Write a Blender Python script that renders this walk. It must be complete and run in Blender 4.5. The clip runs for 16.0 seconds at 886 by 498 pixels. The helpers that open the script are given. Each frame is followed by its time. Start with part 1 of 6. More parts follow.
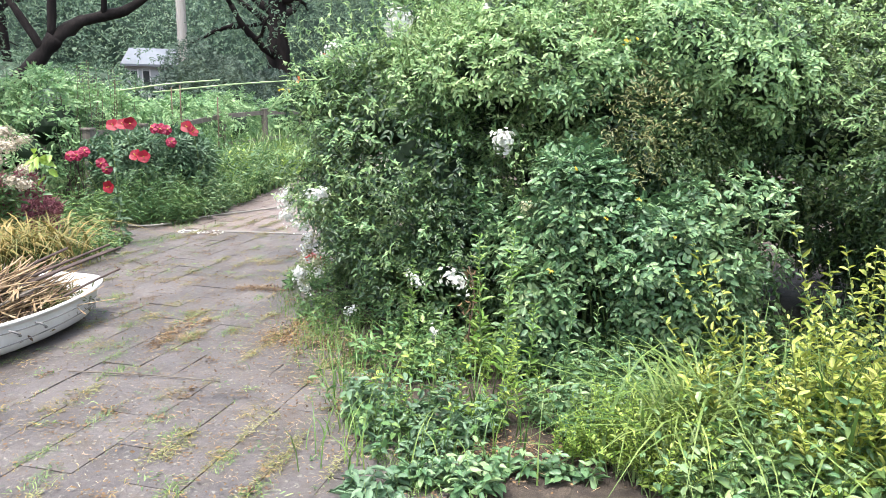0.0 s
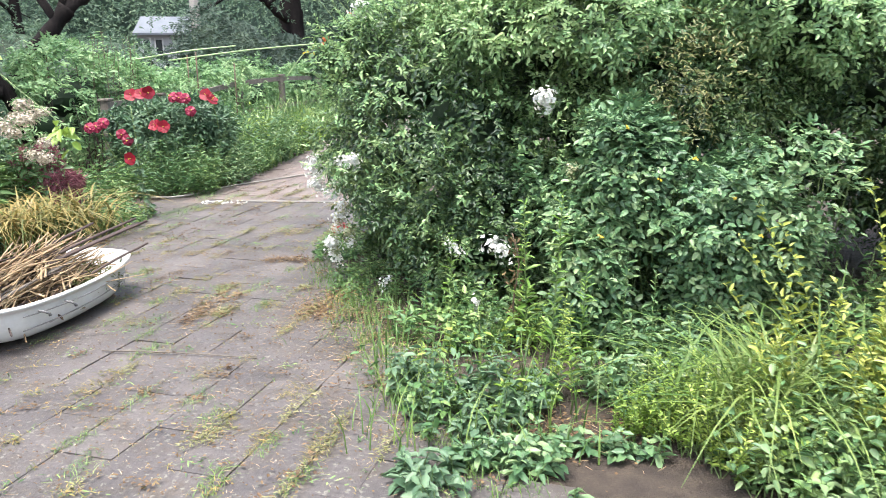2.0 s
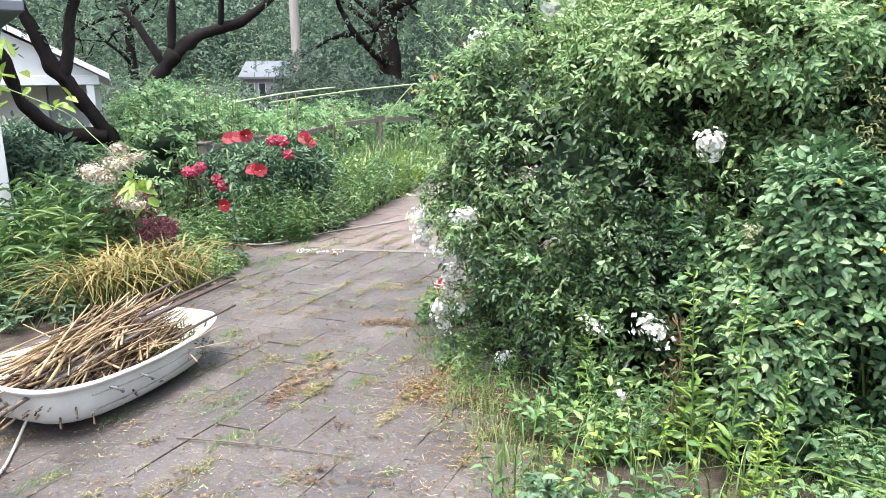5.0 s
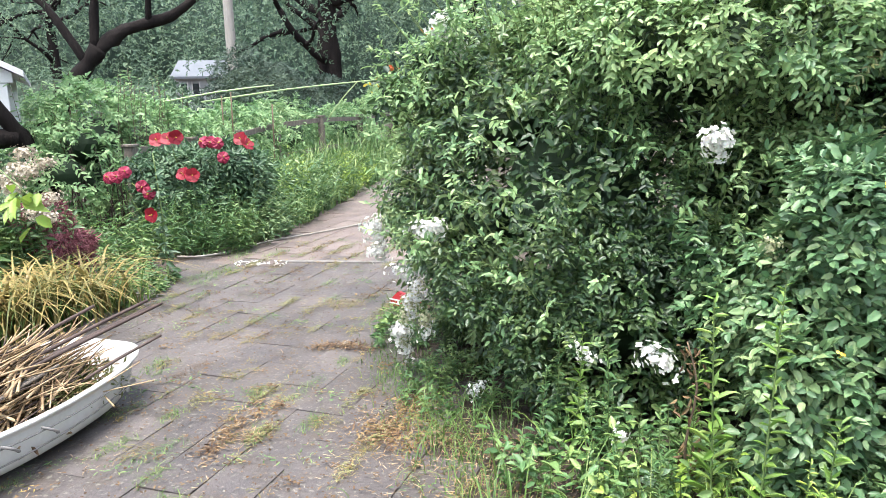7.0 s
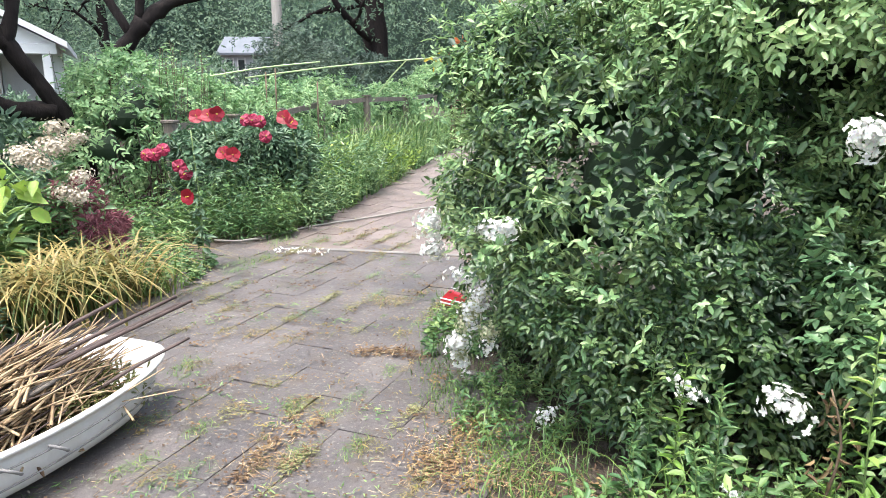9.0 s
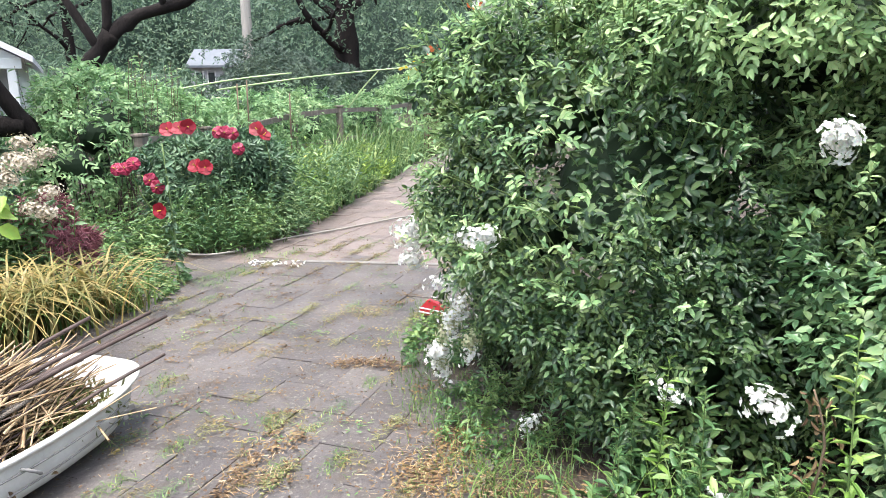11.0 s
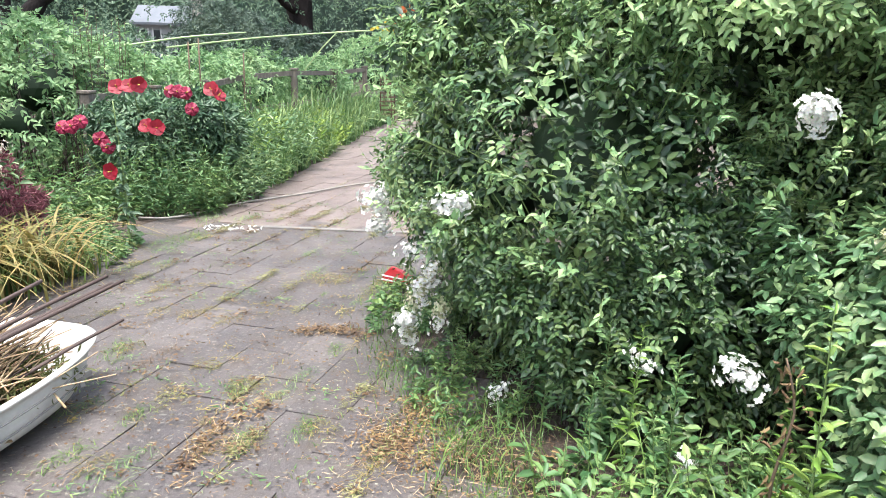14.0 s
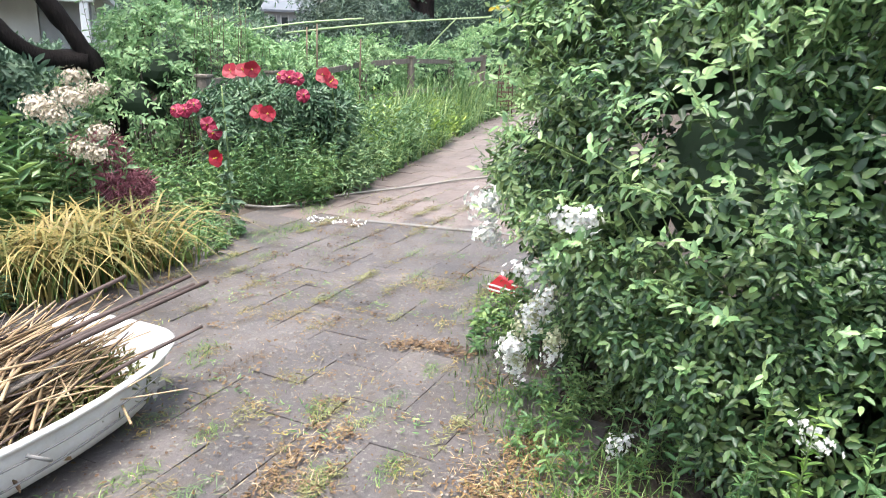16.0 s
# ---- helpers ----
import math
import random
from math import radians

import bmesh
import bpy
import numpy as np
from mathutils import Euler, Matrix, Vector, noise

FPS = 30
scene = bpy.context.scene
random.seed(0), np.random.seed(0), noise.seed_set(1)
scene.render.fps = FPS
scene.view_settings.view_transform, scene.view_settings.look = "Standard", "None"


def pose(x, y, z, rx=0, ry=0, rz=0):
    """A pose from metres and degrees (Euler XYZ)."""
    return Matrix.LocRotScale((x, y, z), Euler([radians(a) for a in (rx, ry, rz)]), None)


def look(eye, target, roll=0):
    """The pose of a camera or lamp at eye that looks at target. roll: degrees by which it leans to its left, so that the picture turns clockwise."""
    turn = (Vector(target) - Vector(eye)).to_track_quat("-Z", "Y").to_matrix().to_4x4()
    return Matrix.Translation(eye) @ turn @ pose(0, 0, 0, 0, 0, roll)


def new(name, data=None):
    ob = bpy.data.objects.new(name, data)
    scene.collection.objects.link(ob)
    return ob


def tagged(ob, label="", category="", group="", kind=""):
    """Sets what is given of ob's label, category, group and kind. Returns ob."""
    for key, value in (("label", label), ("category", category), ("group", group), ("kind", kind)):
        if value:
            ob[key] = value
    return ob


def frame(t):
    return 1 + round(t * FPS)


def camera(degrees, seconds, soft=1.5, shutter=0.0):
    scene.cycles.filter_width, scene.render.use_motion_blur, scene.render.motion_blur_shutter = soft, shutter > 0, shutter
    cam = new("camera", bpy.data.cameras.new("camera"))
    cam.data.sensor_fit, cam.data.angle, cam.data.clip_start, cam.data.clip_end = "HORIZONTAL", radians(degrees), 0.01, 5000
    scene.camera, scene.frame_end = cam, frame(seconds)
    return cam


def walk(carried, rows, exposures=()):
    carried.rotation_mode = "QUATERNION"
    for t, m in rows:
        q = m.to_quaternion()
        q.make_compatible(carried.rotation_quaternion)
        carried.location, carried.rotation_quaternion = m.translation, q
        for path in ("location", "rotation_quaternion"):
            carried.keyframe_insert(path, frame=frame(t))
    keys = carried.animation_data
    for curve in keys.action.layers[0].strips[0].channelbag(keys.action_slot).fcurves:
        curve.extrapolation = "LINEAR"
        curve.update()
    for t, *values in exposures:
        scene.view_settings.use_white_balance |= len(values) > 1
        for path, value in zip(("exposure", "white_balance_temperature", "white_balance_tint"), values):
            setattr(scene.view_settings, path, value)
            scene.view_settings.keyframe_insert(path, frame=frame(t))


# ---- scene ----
cam = camera(62.5, 16.0, 0.8, 0.3)
EXPOSURE, SKY, SUN = 2.18, 0.15, 1.5
PATH = [
    (0, (0.287, -0.084, 1.688), (0.208, 1.872, 1.276), 0.9),
    (0.5, (0.256, -0.077, 1.686), (0.203, 1.876, 1.258), 1.4),
    (1, (0.191, -0.016, 1.657), (0.257, 1.944, 1.265), 2.1),
    (1.5, (0.136, 0.008, 1.65), (0.147, 1.95, 1.17), 1.2),
    (2, (0.133, 0.119, 1.666), (0.009, 2.049, 1.157), -0.7),
    (2.5, (0.155, 0.311, 1.669), (-0.084, 2.256, 1.268), -0.5),
    (3, (0.137, 0.39, 1.651), (-0.273, 2.282, 1.149), -0.0),
    (3.5, (0.049, 0.489, 1.65), (-0.37, 2.385, 1.168), 0.4),
    (4, (-0.087, 0.618, 1.667), (-0.46, 2.542, 1.27), -1.3),
    (6.5, (-0.232, 1.329, 1.63), (-0.554, 3.258, 1.214), -0.3),
    (7, (-0.367, 1.46, 1.623), (-0.578, 3.407, 1.218), -1.5),
    (7.5, (-0.437, 1.578, 1.602), (-0.657, 3.501, 1.101), 0.4),
    (8, (-0.459, 1.802, 1.615), (-0.82, 3.731, 1.233), -0.8),
    (8.5, (-0.504, 1.938, 1.605), (-0.892, 3.851, 1.171), 0.6),
    (9, (-0.568, 1.98, 1.604), (-0.881, 3.904, 1.155), -0.2),
    (11.5, (-0.589, 2.004, 1.593), (-0.812, 3.946, 1.171), -1.1),
    (12, (-0.589, 2.015, 1.591), (-0.772, 3.96, 1.165), -0.9),
    (12.5, (-0.592, 2.025, 1.593), (-0.757, 3.963, 1.129), 0.4),
    (13, (-0.6, 2.027, 1.59), (-0.761, 3.967, 1.131), 0.5),
    (13.5, (-0.632, 2.032, 1.583), (-0.804, 3.967, 1.108), 1.3),
    (14, (-0.692, 2.031, 1.576), (-0.8, 3.963, 1.069), 0.9),
    (14.5, (-0.721, 2.071, 1.56), (-0.839, 3.992, 1.016), 0.5),
    (15, (-0.723, 2.255, 1.56), (-0.927, 4.174, 1.034), -0.3),
    (15.5, (-0.717, 2.43, 1.567), (-1.067, 4.344, 1.104), 0.4),
    (16, (-0.757, 2.527, 1.553), (-1.159, 4.411, 1.015), 1.7),
]
walk(cam, [(t, look(eye, target, roll)) for t, eye, target, roll in PATH], [(0.0, EXPOSURE, 6500, 10), (16.0, EXPOSURE, 6500, 10)])

# ---- world and sun: soft overcast daylight ----
world = bpy.data.worlds.new("overcast_sky")
scene.world = world
world.use_nodes = True
wn, wl = world.node_tree.nodes, world.node_tree.links
sky = wn.new("ShaderNodeTexSky")
sky.sky_type = "NISHITA"
sky.sun_disc = False
sky.sun_elevation, sky.sun_rotation = radians(75), radians(203)
sky.air_density, sky.dust_density = 1.0, 4.0
grey = wn.new("ShaderNodeHueSaturation")
grey.inputs["Saturation"].default_value = 0.72
wl.new(sky.outputs[0], grey.inputs["Color"])
wl.new(grey.outputs[0], wn["Background"].inputs["Color"])
wn["Background"].inputs["Strength"].default_value = SKY
sun_data = bpy.data.lights.new("sun", "SUN")
sun_data.energy, sun_data.angle, sun_data.color = SUN, radians(25), (1.0, 0.985, 0.96)
sun = new("sun", sun_data)
sun.matrix_world = look((0, 0, 30), (3, 7, 0))

# ---- materials ----


def tree_of(name):
    m = bpy.data.materials.new(name)
    m.use_nodes = True
    return m, m.node_tree.nodes, m.node_tree.links, m.node_tree.nodes["Principled BSDF"]


def ramp_of(nodes, stops):
    r = nodes.new("ShaderNodeValToRGB")
    while len(r.color_ramp.elements) < len(stops):
        r.color_ramp.elements.new(0.5)
    for e, (p, c) in zip(r.color_ramp.elements, stops):
        e.position, e.color = p, (*c, 1)
    return r


def leaf_material(name, stops, rough=0.42, glow_through=0.25, patch=1.2, vein=0.0):
    """Leaf or petal: colour by piece, drifting slowly over the plant, partly letting light through."""
    m, n, l, b = tree_of(name)
    geo = n.new("ShaderNodeNewGeometry")
    tex = n.new("ShaderNodeTexNoise")
    tex.inputs["Scale"].default_value = patch
    tex.inputs["Detail"].default_value = 3
    l.new(geo.outputs["Position"], tex.inputs["Vector"])
    mix = n.new("ShaderNodeMath")
    mix.operation = "MULTIPLY_ADD"
    mix.inputs[1].default_value, mix.inputs[2].default_value = 0.55, -0.27
    l.new(geo.outputs["Random Per Island"], mix.inputs[0])
    add = n.new("ShaderNodeMath")
    add.operation = "MULTIPLY_ADD"
    add.inputs[1].default_value = 1.0
    l.new(tex.outputs[0], add.inputs[0])
    l.new(mix.outputs[0], add.inputs[2])
    r = ramp_of(n, stops)
    l.new(add.outputs[0], r.inputs[0])
    fine = n.new("ShaderNodeTexNoise")
    fine.inputs["Scale"].default_value = 120
    l.new(geo.outputs["Position"], fine.inputs["Vector"])
    shade = n.new("ShaderNodeMixRGB")
    shade.blend_type = "MULTIPLY"
    shade.inputs[0].default_value = 0.35
    l.new(r.outputs[0], shade.inputs[1])
    l.new(fine.outputs[1], shade.inputs[2])
    l.new(shade.outputs[0], b.inputs["Base Color"])
    b.inputs["Roughness"].default_value = rough
    b.inputs["Specular IOR Level"].default_value = 0.45
    bump = n.new("ShaderNodeBump")
    bump.inputs["Strength"].default_value, bump.inputs["Distance"].default_value = 0.4, 0.002
    l.new(fine.outputs[0], bump.inputs["Height"])
    l.new(bump.outputs[0], b.inputs["Normal"])
    if glow_through:
        tr = n.new("ShaderNodeBsdfTranslucent")
        l.new(shade.outputs[0], tr.inputs["Color"])
        ms = n.new("ShaderNodeMixShader")
        ms.inputs[0].default_value = glow_through
        l.new(b.outputs[0], ms.inputs[1])
        l.new(tr.outputs[0], ms.inputs[2])
        l.new(ms.outputs[0], n["Material Output"].inputs["Surface"])
    return m


def solid_material(name, stops, scale=6.0, rough=0.75, metal=0.0, bump=0.3, fine=60.0, stretch=(1, 1, 1), own=0.0, depth=0.004, joint=False):
    """Stone, wood, paint: two scales of noise, a fine relief and, with own, a shift of shade from piece to piece."""
    m, n, l, b = tree_of(name)
    co = n.new("ShaderNodeTexCoord")
    geo = n.new("ShaderNodeNewGeometry")
    mp = n.new("ShaderNodeMapping")
    mp.inputs["Scale"].default_value = stretch
    l.new(geo.outputs["Position"] if own else co.outputs["Object"], mp.inputs["Vector"])
    big = n.new("ShaderNodeTexNoise")
    big.inputs["Scale"].default_value, big.inputs["Detail"].default_value = scale, 5
    l.new(mp.outputs[0], big.inputs["Vector"])
    small = n.new("ShaderNodeTexNoise")
    small.inputs["Scale"].default_value, small.inputs["Detail"].default_value, small.inputs["Roughness"].default_value = fine, 4, 0.7
    l.new(mp.outputs[0], small.inputs["Vector"])
    info = n.new("ShaderNodeObjectInfo")
    a = n.new("ShaderNodeMath")
    a.operation = "MULTIPLY_ADD"
    a.inputs[1].default_value = 0.35
    l.new(small.outputs[0], a.inputs[0])
    c = n.new("ShaderNodeMath")
    c.operation = "MULTIPLY_ADD"
    c.inputs[1].default_value, c.inputs[2].default_value = own, -own / 2 - 0.02
    l.new(info.outputs["Random"], c.inputs[0])
    s = n.new("ShaderNodeMath")
    s.operation = "MULTIPLY_ADD"
    s.inputs[1].default_value = 0.65
    l.new(big.outputs[0], s.inputs[0])
    l.new(c.outputs[0], s.inputs[2])
    l.new(s.outputs[0], a.inputs[2])
    r = ramp_of(n, stops)
    l.new(a.outputs[0], r.inputs[0])
    l.new(r.outputs[0], b.inputs["Base Color"])
    b.inputs["Roughness"].default_value, b.inputs["Metallic"].default_value = rough, metal
    bp = n.new("ShaderNodeBump")
    bp.inputs["Strength"].default_value, bp.inputs["Distance"].default_value = bump, depth
    l.new(small.outputs[0], bp.inputs["Height"])
    l.new(bp.outputs[0], b.inputs["Normal"])
    return m



def paver_material(name, dark, mid, light):
    """Worn concrete: mottled slab colour under patches of brown dirt and pale lichen specks."""
    m, n, l, b = tree_of(name)
    geo = n.new("ShaderNodeNewGeometry")
    info = n.new("ShaderNodeObjectInfo")

    def field(scale, detail=4, rough=0.6):
        t = n.new("ShaderNodeTexNoise")
        t.inputs["Scale"].default_value, t.inputs["Detail"].default_value, t.inputs["Roughness"].default_value = scale, detail, rough
        l.new(geo.outputs["Position"], t.inputs["Vector"])
        return t

    big, small, dirt, speck = field(2.2), field(55, 5, 0.75), field(5.5, 6, 0.7), field(38, 2)
    mix = n.new("ShaderNodeMath")
    mix.operation = "MULTIPLY_ADD"
    mix.inputs[1].default_value = 0.55
    l.new(big.outputs[0], mix.inputs[0])
    sm = n.new("ShaderNodeMath")
    sm.operation = "MULTIPLY_ADD"
    sm.inputs[1].default_value = 0.62
    l.new(small.outputs[0], sm.inputs[0])
    one = n.new("ShaderNodeMath")
    one.operation = "MULTIPLY_ADD"
    one.inputs[1].default_value, one.inputs[2].default_value = 0.15, -0.165
    l.new(info.outputs["Random"], one.inputs[0])
    l.new(one.outputs[0], sm.inputs[2])
    l.new(sm.outputs[0], mix.inputs[2])
    base = ramp_of(n, [(0.25, dark), (0.5, mid), (0.75, light)])
    l.new(mix.outputs[0], base.inputs[0])
    cover = ramp_of(n, [(0.50, (0, 0, 0)), (0.68, (0.75, 0.75, 0.75))])
    l.new(dirt.outputs[0], cover.inputs[0])
    soiled = n.new("ShaderNodeMixRGB")
    soiled.inputs[2].default_value = (0.062, 0.048, 0.034, 1)
    l.new(cover.outputs[0], soiled.inputs[0])
    l.new(base.outputs[0], soiled.inputs[1])
    dots = ramp_of(n, [(0.61, (0, 0, 0)), (0.67, (0.6, 0.6, 0.6))])
    l.new(speck.outputs[0], dots.inputs[0])
    out = n.new("ShaderNodeMixRGB")
    out.inputs[2].default_value = (0.19, 0.185, 0.15, 1)
    l.new(dots.outputs[0], out.inputs[0])
    l.new(soiled.outputs[0], out.inputs[1])
    l.new(out.outputs[0], b.inputs["Base Color"])
    gloss = ramp_of(n, [(0.3, (0.42, 0.42, 0.42)), (0.6, (0.72, 0.72, 0.72))])
    l.new(big.outputs[0], gloss.inputs[0])
    l.new(gloss.outputs[0], b.inputs["Roughness"])
    bp = n.new("ShaderNodeBump")
    bp.inputs["Strength"].default_value, bp.inputs["Distance"].default_value = 0.8, 0.006
    l.new(small.outputs[0], bp.inputs["Height"])
    l.new(bp.outputs[0], b.inputs["Normal"])
    return m


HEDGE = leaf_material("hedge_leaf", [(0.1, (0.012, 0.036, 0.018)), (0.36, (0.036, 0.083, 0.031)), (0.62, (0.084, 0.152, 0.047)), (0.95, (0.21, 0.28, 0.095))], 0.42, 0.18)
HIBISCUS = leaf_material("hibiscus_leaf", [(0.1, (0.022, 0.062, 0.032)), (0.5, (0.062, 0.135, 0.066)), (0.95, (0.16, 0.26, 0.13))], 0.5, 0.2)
# young growth, brightened further to paint sky light on the thicket's top
YOUNG_LIT = leaf_material("young_lit_leaf", [(0.1, (0.10, 0.21, 0.095)), (0.5, (0.245, 0.40, 0.160)), (0.95, (0.46, 0.59, 0.27))], 0.42, 0.36)
FRESH = leaf_material("fresh_shoot_leaf", [(0.1, (0.09, 0.20, 0.035)), (0.5, (0.18, 0.33, 0.06)), (0.95, (0.34, 0.47, 0.13))], 0.45, 0.3)
OLIVE = leaf_material("browning_leaf", [(0.1, (0.075, 0.095, 0.025)), (0.5, (0.145, 0.16, 0.05)), (0.95, (0.24, 0.235, 0.085))], 0.5, 0.25)
# very dark green that paints the shade deep inside the foliage
CORE = leaf_material("dark_core_shade", [(0.2, (0.012, 0.028, 0.014)), (0.8, (0.03, 0.065, 0.026))], 0.7, 0.1)
JEWEL = leaf_material("jewelweed_leaf", [(0.1, (0.048, 0.115, 0.056)), (0.5, (0.130, 0.245, 0.108)), (0.95, (0.31, 0.41, 0.185))], 0.42)
WEED = leaf_material("weed_leaf", [(0.1, (0.040, 0.110, 0.042)), (0.5, (0.103, 0.215, 0.072)), (0.95, (0.253, 0.360, 0.110))], 0.48)
BLUEWEED = leaf_material("bluish_leaf", [(0.1, (0.045, 0.10, 0.052)), (0.5, (0.105, 0.19, 0.10)), (0.95, (0.21, 0.31, 0.18))], 0.5)
LIME = leaf_material("lime_leaf", [(0.1, (0.12, 0.22, 0.03)), (0.5, (0.25, 0.38, 0.06)), (0.95, (0.46, 0.55, 0.14))], 0.5, 0.3)
GOLDEN = leaf_material("yellow_lime_leaf", [(0.1, (0.17, 0.22, 0.03)), (0.5, (0.32, 0.38, 0.065)), (0.95, (0.52, 0.53, 0.15))], 0.5, 0.3)
BLADE = leaf_material("grass_blade", [(0.1, (0.039, 0.100, 0.020)), (0.5, (0.105, 0.205, 0.044)), (0.95, (0.264, 0.350, 0.094))], 0.45, 0.3)
TALLGRASS = leaf_material("meadow_blade", [(0.1, (0.04, 0.10, 0.032)), (0.5, (0.125, 0.235, 0.078)), (0.95, (0.36, 0.44, 0.155))], 0.5, 0.3, 3.0)
LILY = leaf_material("daylily_blade", [(0.1, (0.045, 0.11, 0.028)), (0.5, (0.115, 0.205, 0.05)), (0.95, (0.30, 0.36, 0.11))], 0.42, 0.3)
STRAW = leaf_material("yellowed_blade", [(0.12, (0.07, 0.10, 0.03)), (0.36, (0.17, 0.17, 0.05)), (0.62, (0.31, 0.24, 0.075)), (0.8, (0.40, 0.30, 0.125)), (0.95, (0.52, 0.42, 0.24))], 0.55, 0.25, 3.0)
DRY = leaf_material("dead_leaf", [(0.1, (0.05, 0.028, 0.016)), (0.5, (0.13, 0.078, 0.038)), (0.95, (0.27, 0.19, 0.09))], 0.8, 0.05)
MULCH = leaf_material("reddish_dead_leaf", [(0.1, (0.035, 0.02, 0.012)), (0.4, (0.11, 0.06, 0.028)), (0.7, (0.21, 0.135, 0.055)), (0.95, (0.36, 0.27, 0.11))], 0.75, 0.05, 4)
DRYSTEM = leaf_material("dry_stalk", [(0.1, (0.06, 0.036, 0.02)), (0.4, (0.25, 0.165, 0.085)), (0.95, (0.58, 0.44, 0.27))], 0.7, 0.0, 6)
WHITE = leaf_material("white_petal", [(0.1, (0.72, 0.74, 0.66)), (0.6, (0.82, 0.82, 0.78)), (0.95, (0.88, 0.88, 0.85))], 0.5, 0.3)
CREAM = leaf_material("cream_floret", [(0.1, (0.34, 0.29, 0.20)), (0.5, (0.52, 0.46, 0.36)), (0.95, (0.68, 0.63, 0.53))], 0.7, 0.2)
RED = leaf_material("red_petal", [(0.1, (0.20, 0.004, 0.014)), (0.5, (0.30, 0.007, 0.024)), (0.95, (0.42, 0.016, 0.045))], 0.55, 0.25)
CRIMSON = leaf_material("crimson_petal", [(0.1, (0.22, 0.010, 0.035)), (0.5, (0.34, 0.022, 0.068)), (0.95, (0.46, 0.045, 0.11))], 0.55, 0.25)
FADED = leaf_material("faded_green_petal", [(0.1, (0.24, 0.27, 0.12)), (0.5, (0.40, 0.42, 0.24)), (0.95, (0.60, 0.60, 0.42))], 0.55, 0.25)
KHAKI = leaf_material("khaki_clipping", [(0.1, (0.09, 0.085, 0.035)), (0.4, (0.17, 0.17, 0.07)), (0.7, (0.25, 0.25, 0.11)), (0.95, (0.38, 0.34, 0.20))], 0.8, 0.1, 4)
FLECK = leaf_material("pale_leaf_fleck", [(0.1, (0.10, 0.08, 0.06)), (0.6, (0.20, 0.175, 0.14)), (0.95, (0.36, 0.33, 0.27))], 0.8, 0.0, 4)
ORANGE = leaf_material("orange_petal", [(0.1, (0.55, 0.12, 0.03)), (0.95, (0.75, 0.22, 0.10))], 0.5, 0.25)
YELLOW = leaf_material("yellow_petal", [(0.1, (0.60, 0.42, 0.03)), (0.95, (0.80, 0.65, 0.10))], 0.5, 0.25)
PLUME = leaf_material("burgundy_plume", [(0.1, (0.10, 0.028, 0.045)), (0.5, (0.26, 0.085, 0.11)), (0.95, (0.46, 0.20, 0.23))], 0.6, 0.25)
BACKLEAF = leaf_material("sapling_leaf", [(0.1, (0.08, 0.19, 0.075)), (0.5, (0.21, 0.37, 0.155)), (0.95, (0.40, 0.55, 0.26))], 0.5, 0.32)
WOODS = leaf_material("woodland_leaf", [(0.1, (0.045, 0.095, 0.062)), (0.5, (0.105, 0.18, 0.112)), (0.95, (0.21, 0.30, 0.175))], 0.65, 0.25, 0.25)
# evergreen leaves; also the painted shade of the sheet behind the far woods
DARKWOODS = leaf_material("evergreen_and_woods_shade", [(0.1, (0.028, 0.055, 0.042)), (0.6, (0.055, 0.095, 0.068)), (0.95, (0.09, 0.145, 0.09))], 0.6, 0.1, 0.4)
STEM = solid_material("green_stem", [(0.2, (0.06, 0.11, 0.03)), (0.8, (0.16, 0.22, 0.07))], 8, 0.6)
BROWNSTEM = solid_material("brown_stem", [(0.2, (0.05, 0.035, 0.022)), (0.8, (0.16, 0.11, 0.07))], 10, 0.8)
TWIG = solid_material("dark_twig_bark", [(0.2, (0.022, 0.014, 0.012)), (0.8, (0.085, 0.055, 0.045))], 10, 0.7)
CANE = solid_material("green_cane", [(0.2, (0.20, 0.30, 0.12)), (0.8, (0.38, 0.48, 0.24))], 3, 0.45)
BARK = solid_material("dark_bark", [(0.25, (0.006, 0.005, 0.005)), (0.55, (0.016, 0.013, 0.012)), (0.85, (0.05, 0.044, 0.04))], 3, 0.9, 0, 0.9, 14, (1, 1, 0.35), depth=0.03)
PAVER = paver_material("weathered_concrete_paver", (0.034, 0.030, 0.029), (0.070, 0.061, 0.059), (0.120, 0.107, 0.101))
FARPAVER = paver_material("reddish_concrete_paver", (0.075, 0.056, 0.050), (0.128, 0.100, 0.089), (0.185, 0.152, 0.14))
SOIL = solid_material("damp_soil_and_litter", [(0.2, (0.018, 0.013, 0.010)), (0.5, (0.052, 0.039, 0.029)), (0.8, (0.13, 0.10, 0.07))], 9, 0.95, 0, 0.9, 70, depth=0.02)
CONCRETE = solid_material("pale_concrete", [(0.2, (0.09, 0.084, 0.078)), (0.8, (0.20, 0.19, 0.175))], 9, 0.8)
PLASTIC = solid_material("scuffed_white_plastic", [(0.2, (0.26, 0.24, 0.20)), (0.38, (0.49, 0.48, 0.45)), (0.8, (0.64, 0.64, 0.62))], 6, 0.45, 0, 0.15, 40)
GRIME = solid_material("grey_scuff", [(0.2, (0.10, 0.10, 0.095)), (0.8, (0.24, 0.23, 0.22))], 20, 0.7)
BLACKMETAL = solid_material("black_painted_metal", [(0.2, (0.008, 0.008, 0.010)), (0.8, (0.03, 0.03, 0.033))], 8, 0.4, 0.3)
FABRIC = solid_material("mauve_sling_fabric", [(0.2, (0.10, 0.075, 0.08)), (0.8, (0.20, 0.16, 0.16))], 12, 0.85, 0, 0.6, 200)
ROPE = solid_material("grey_rope", [(0.2, (0.26, 0.25, 0.22)), (0.8, (0.48, 0.46, 0.42))], 30, 0.85, 0, 0.8, 150)
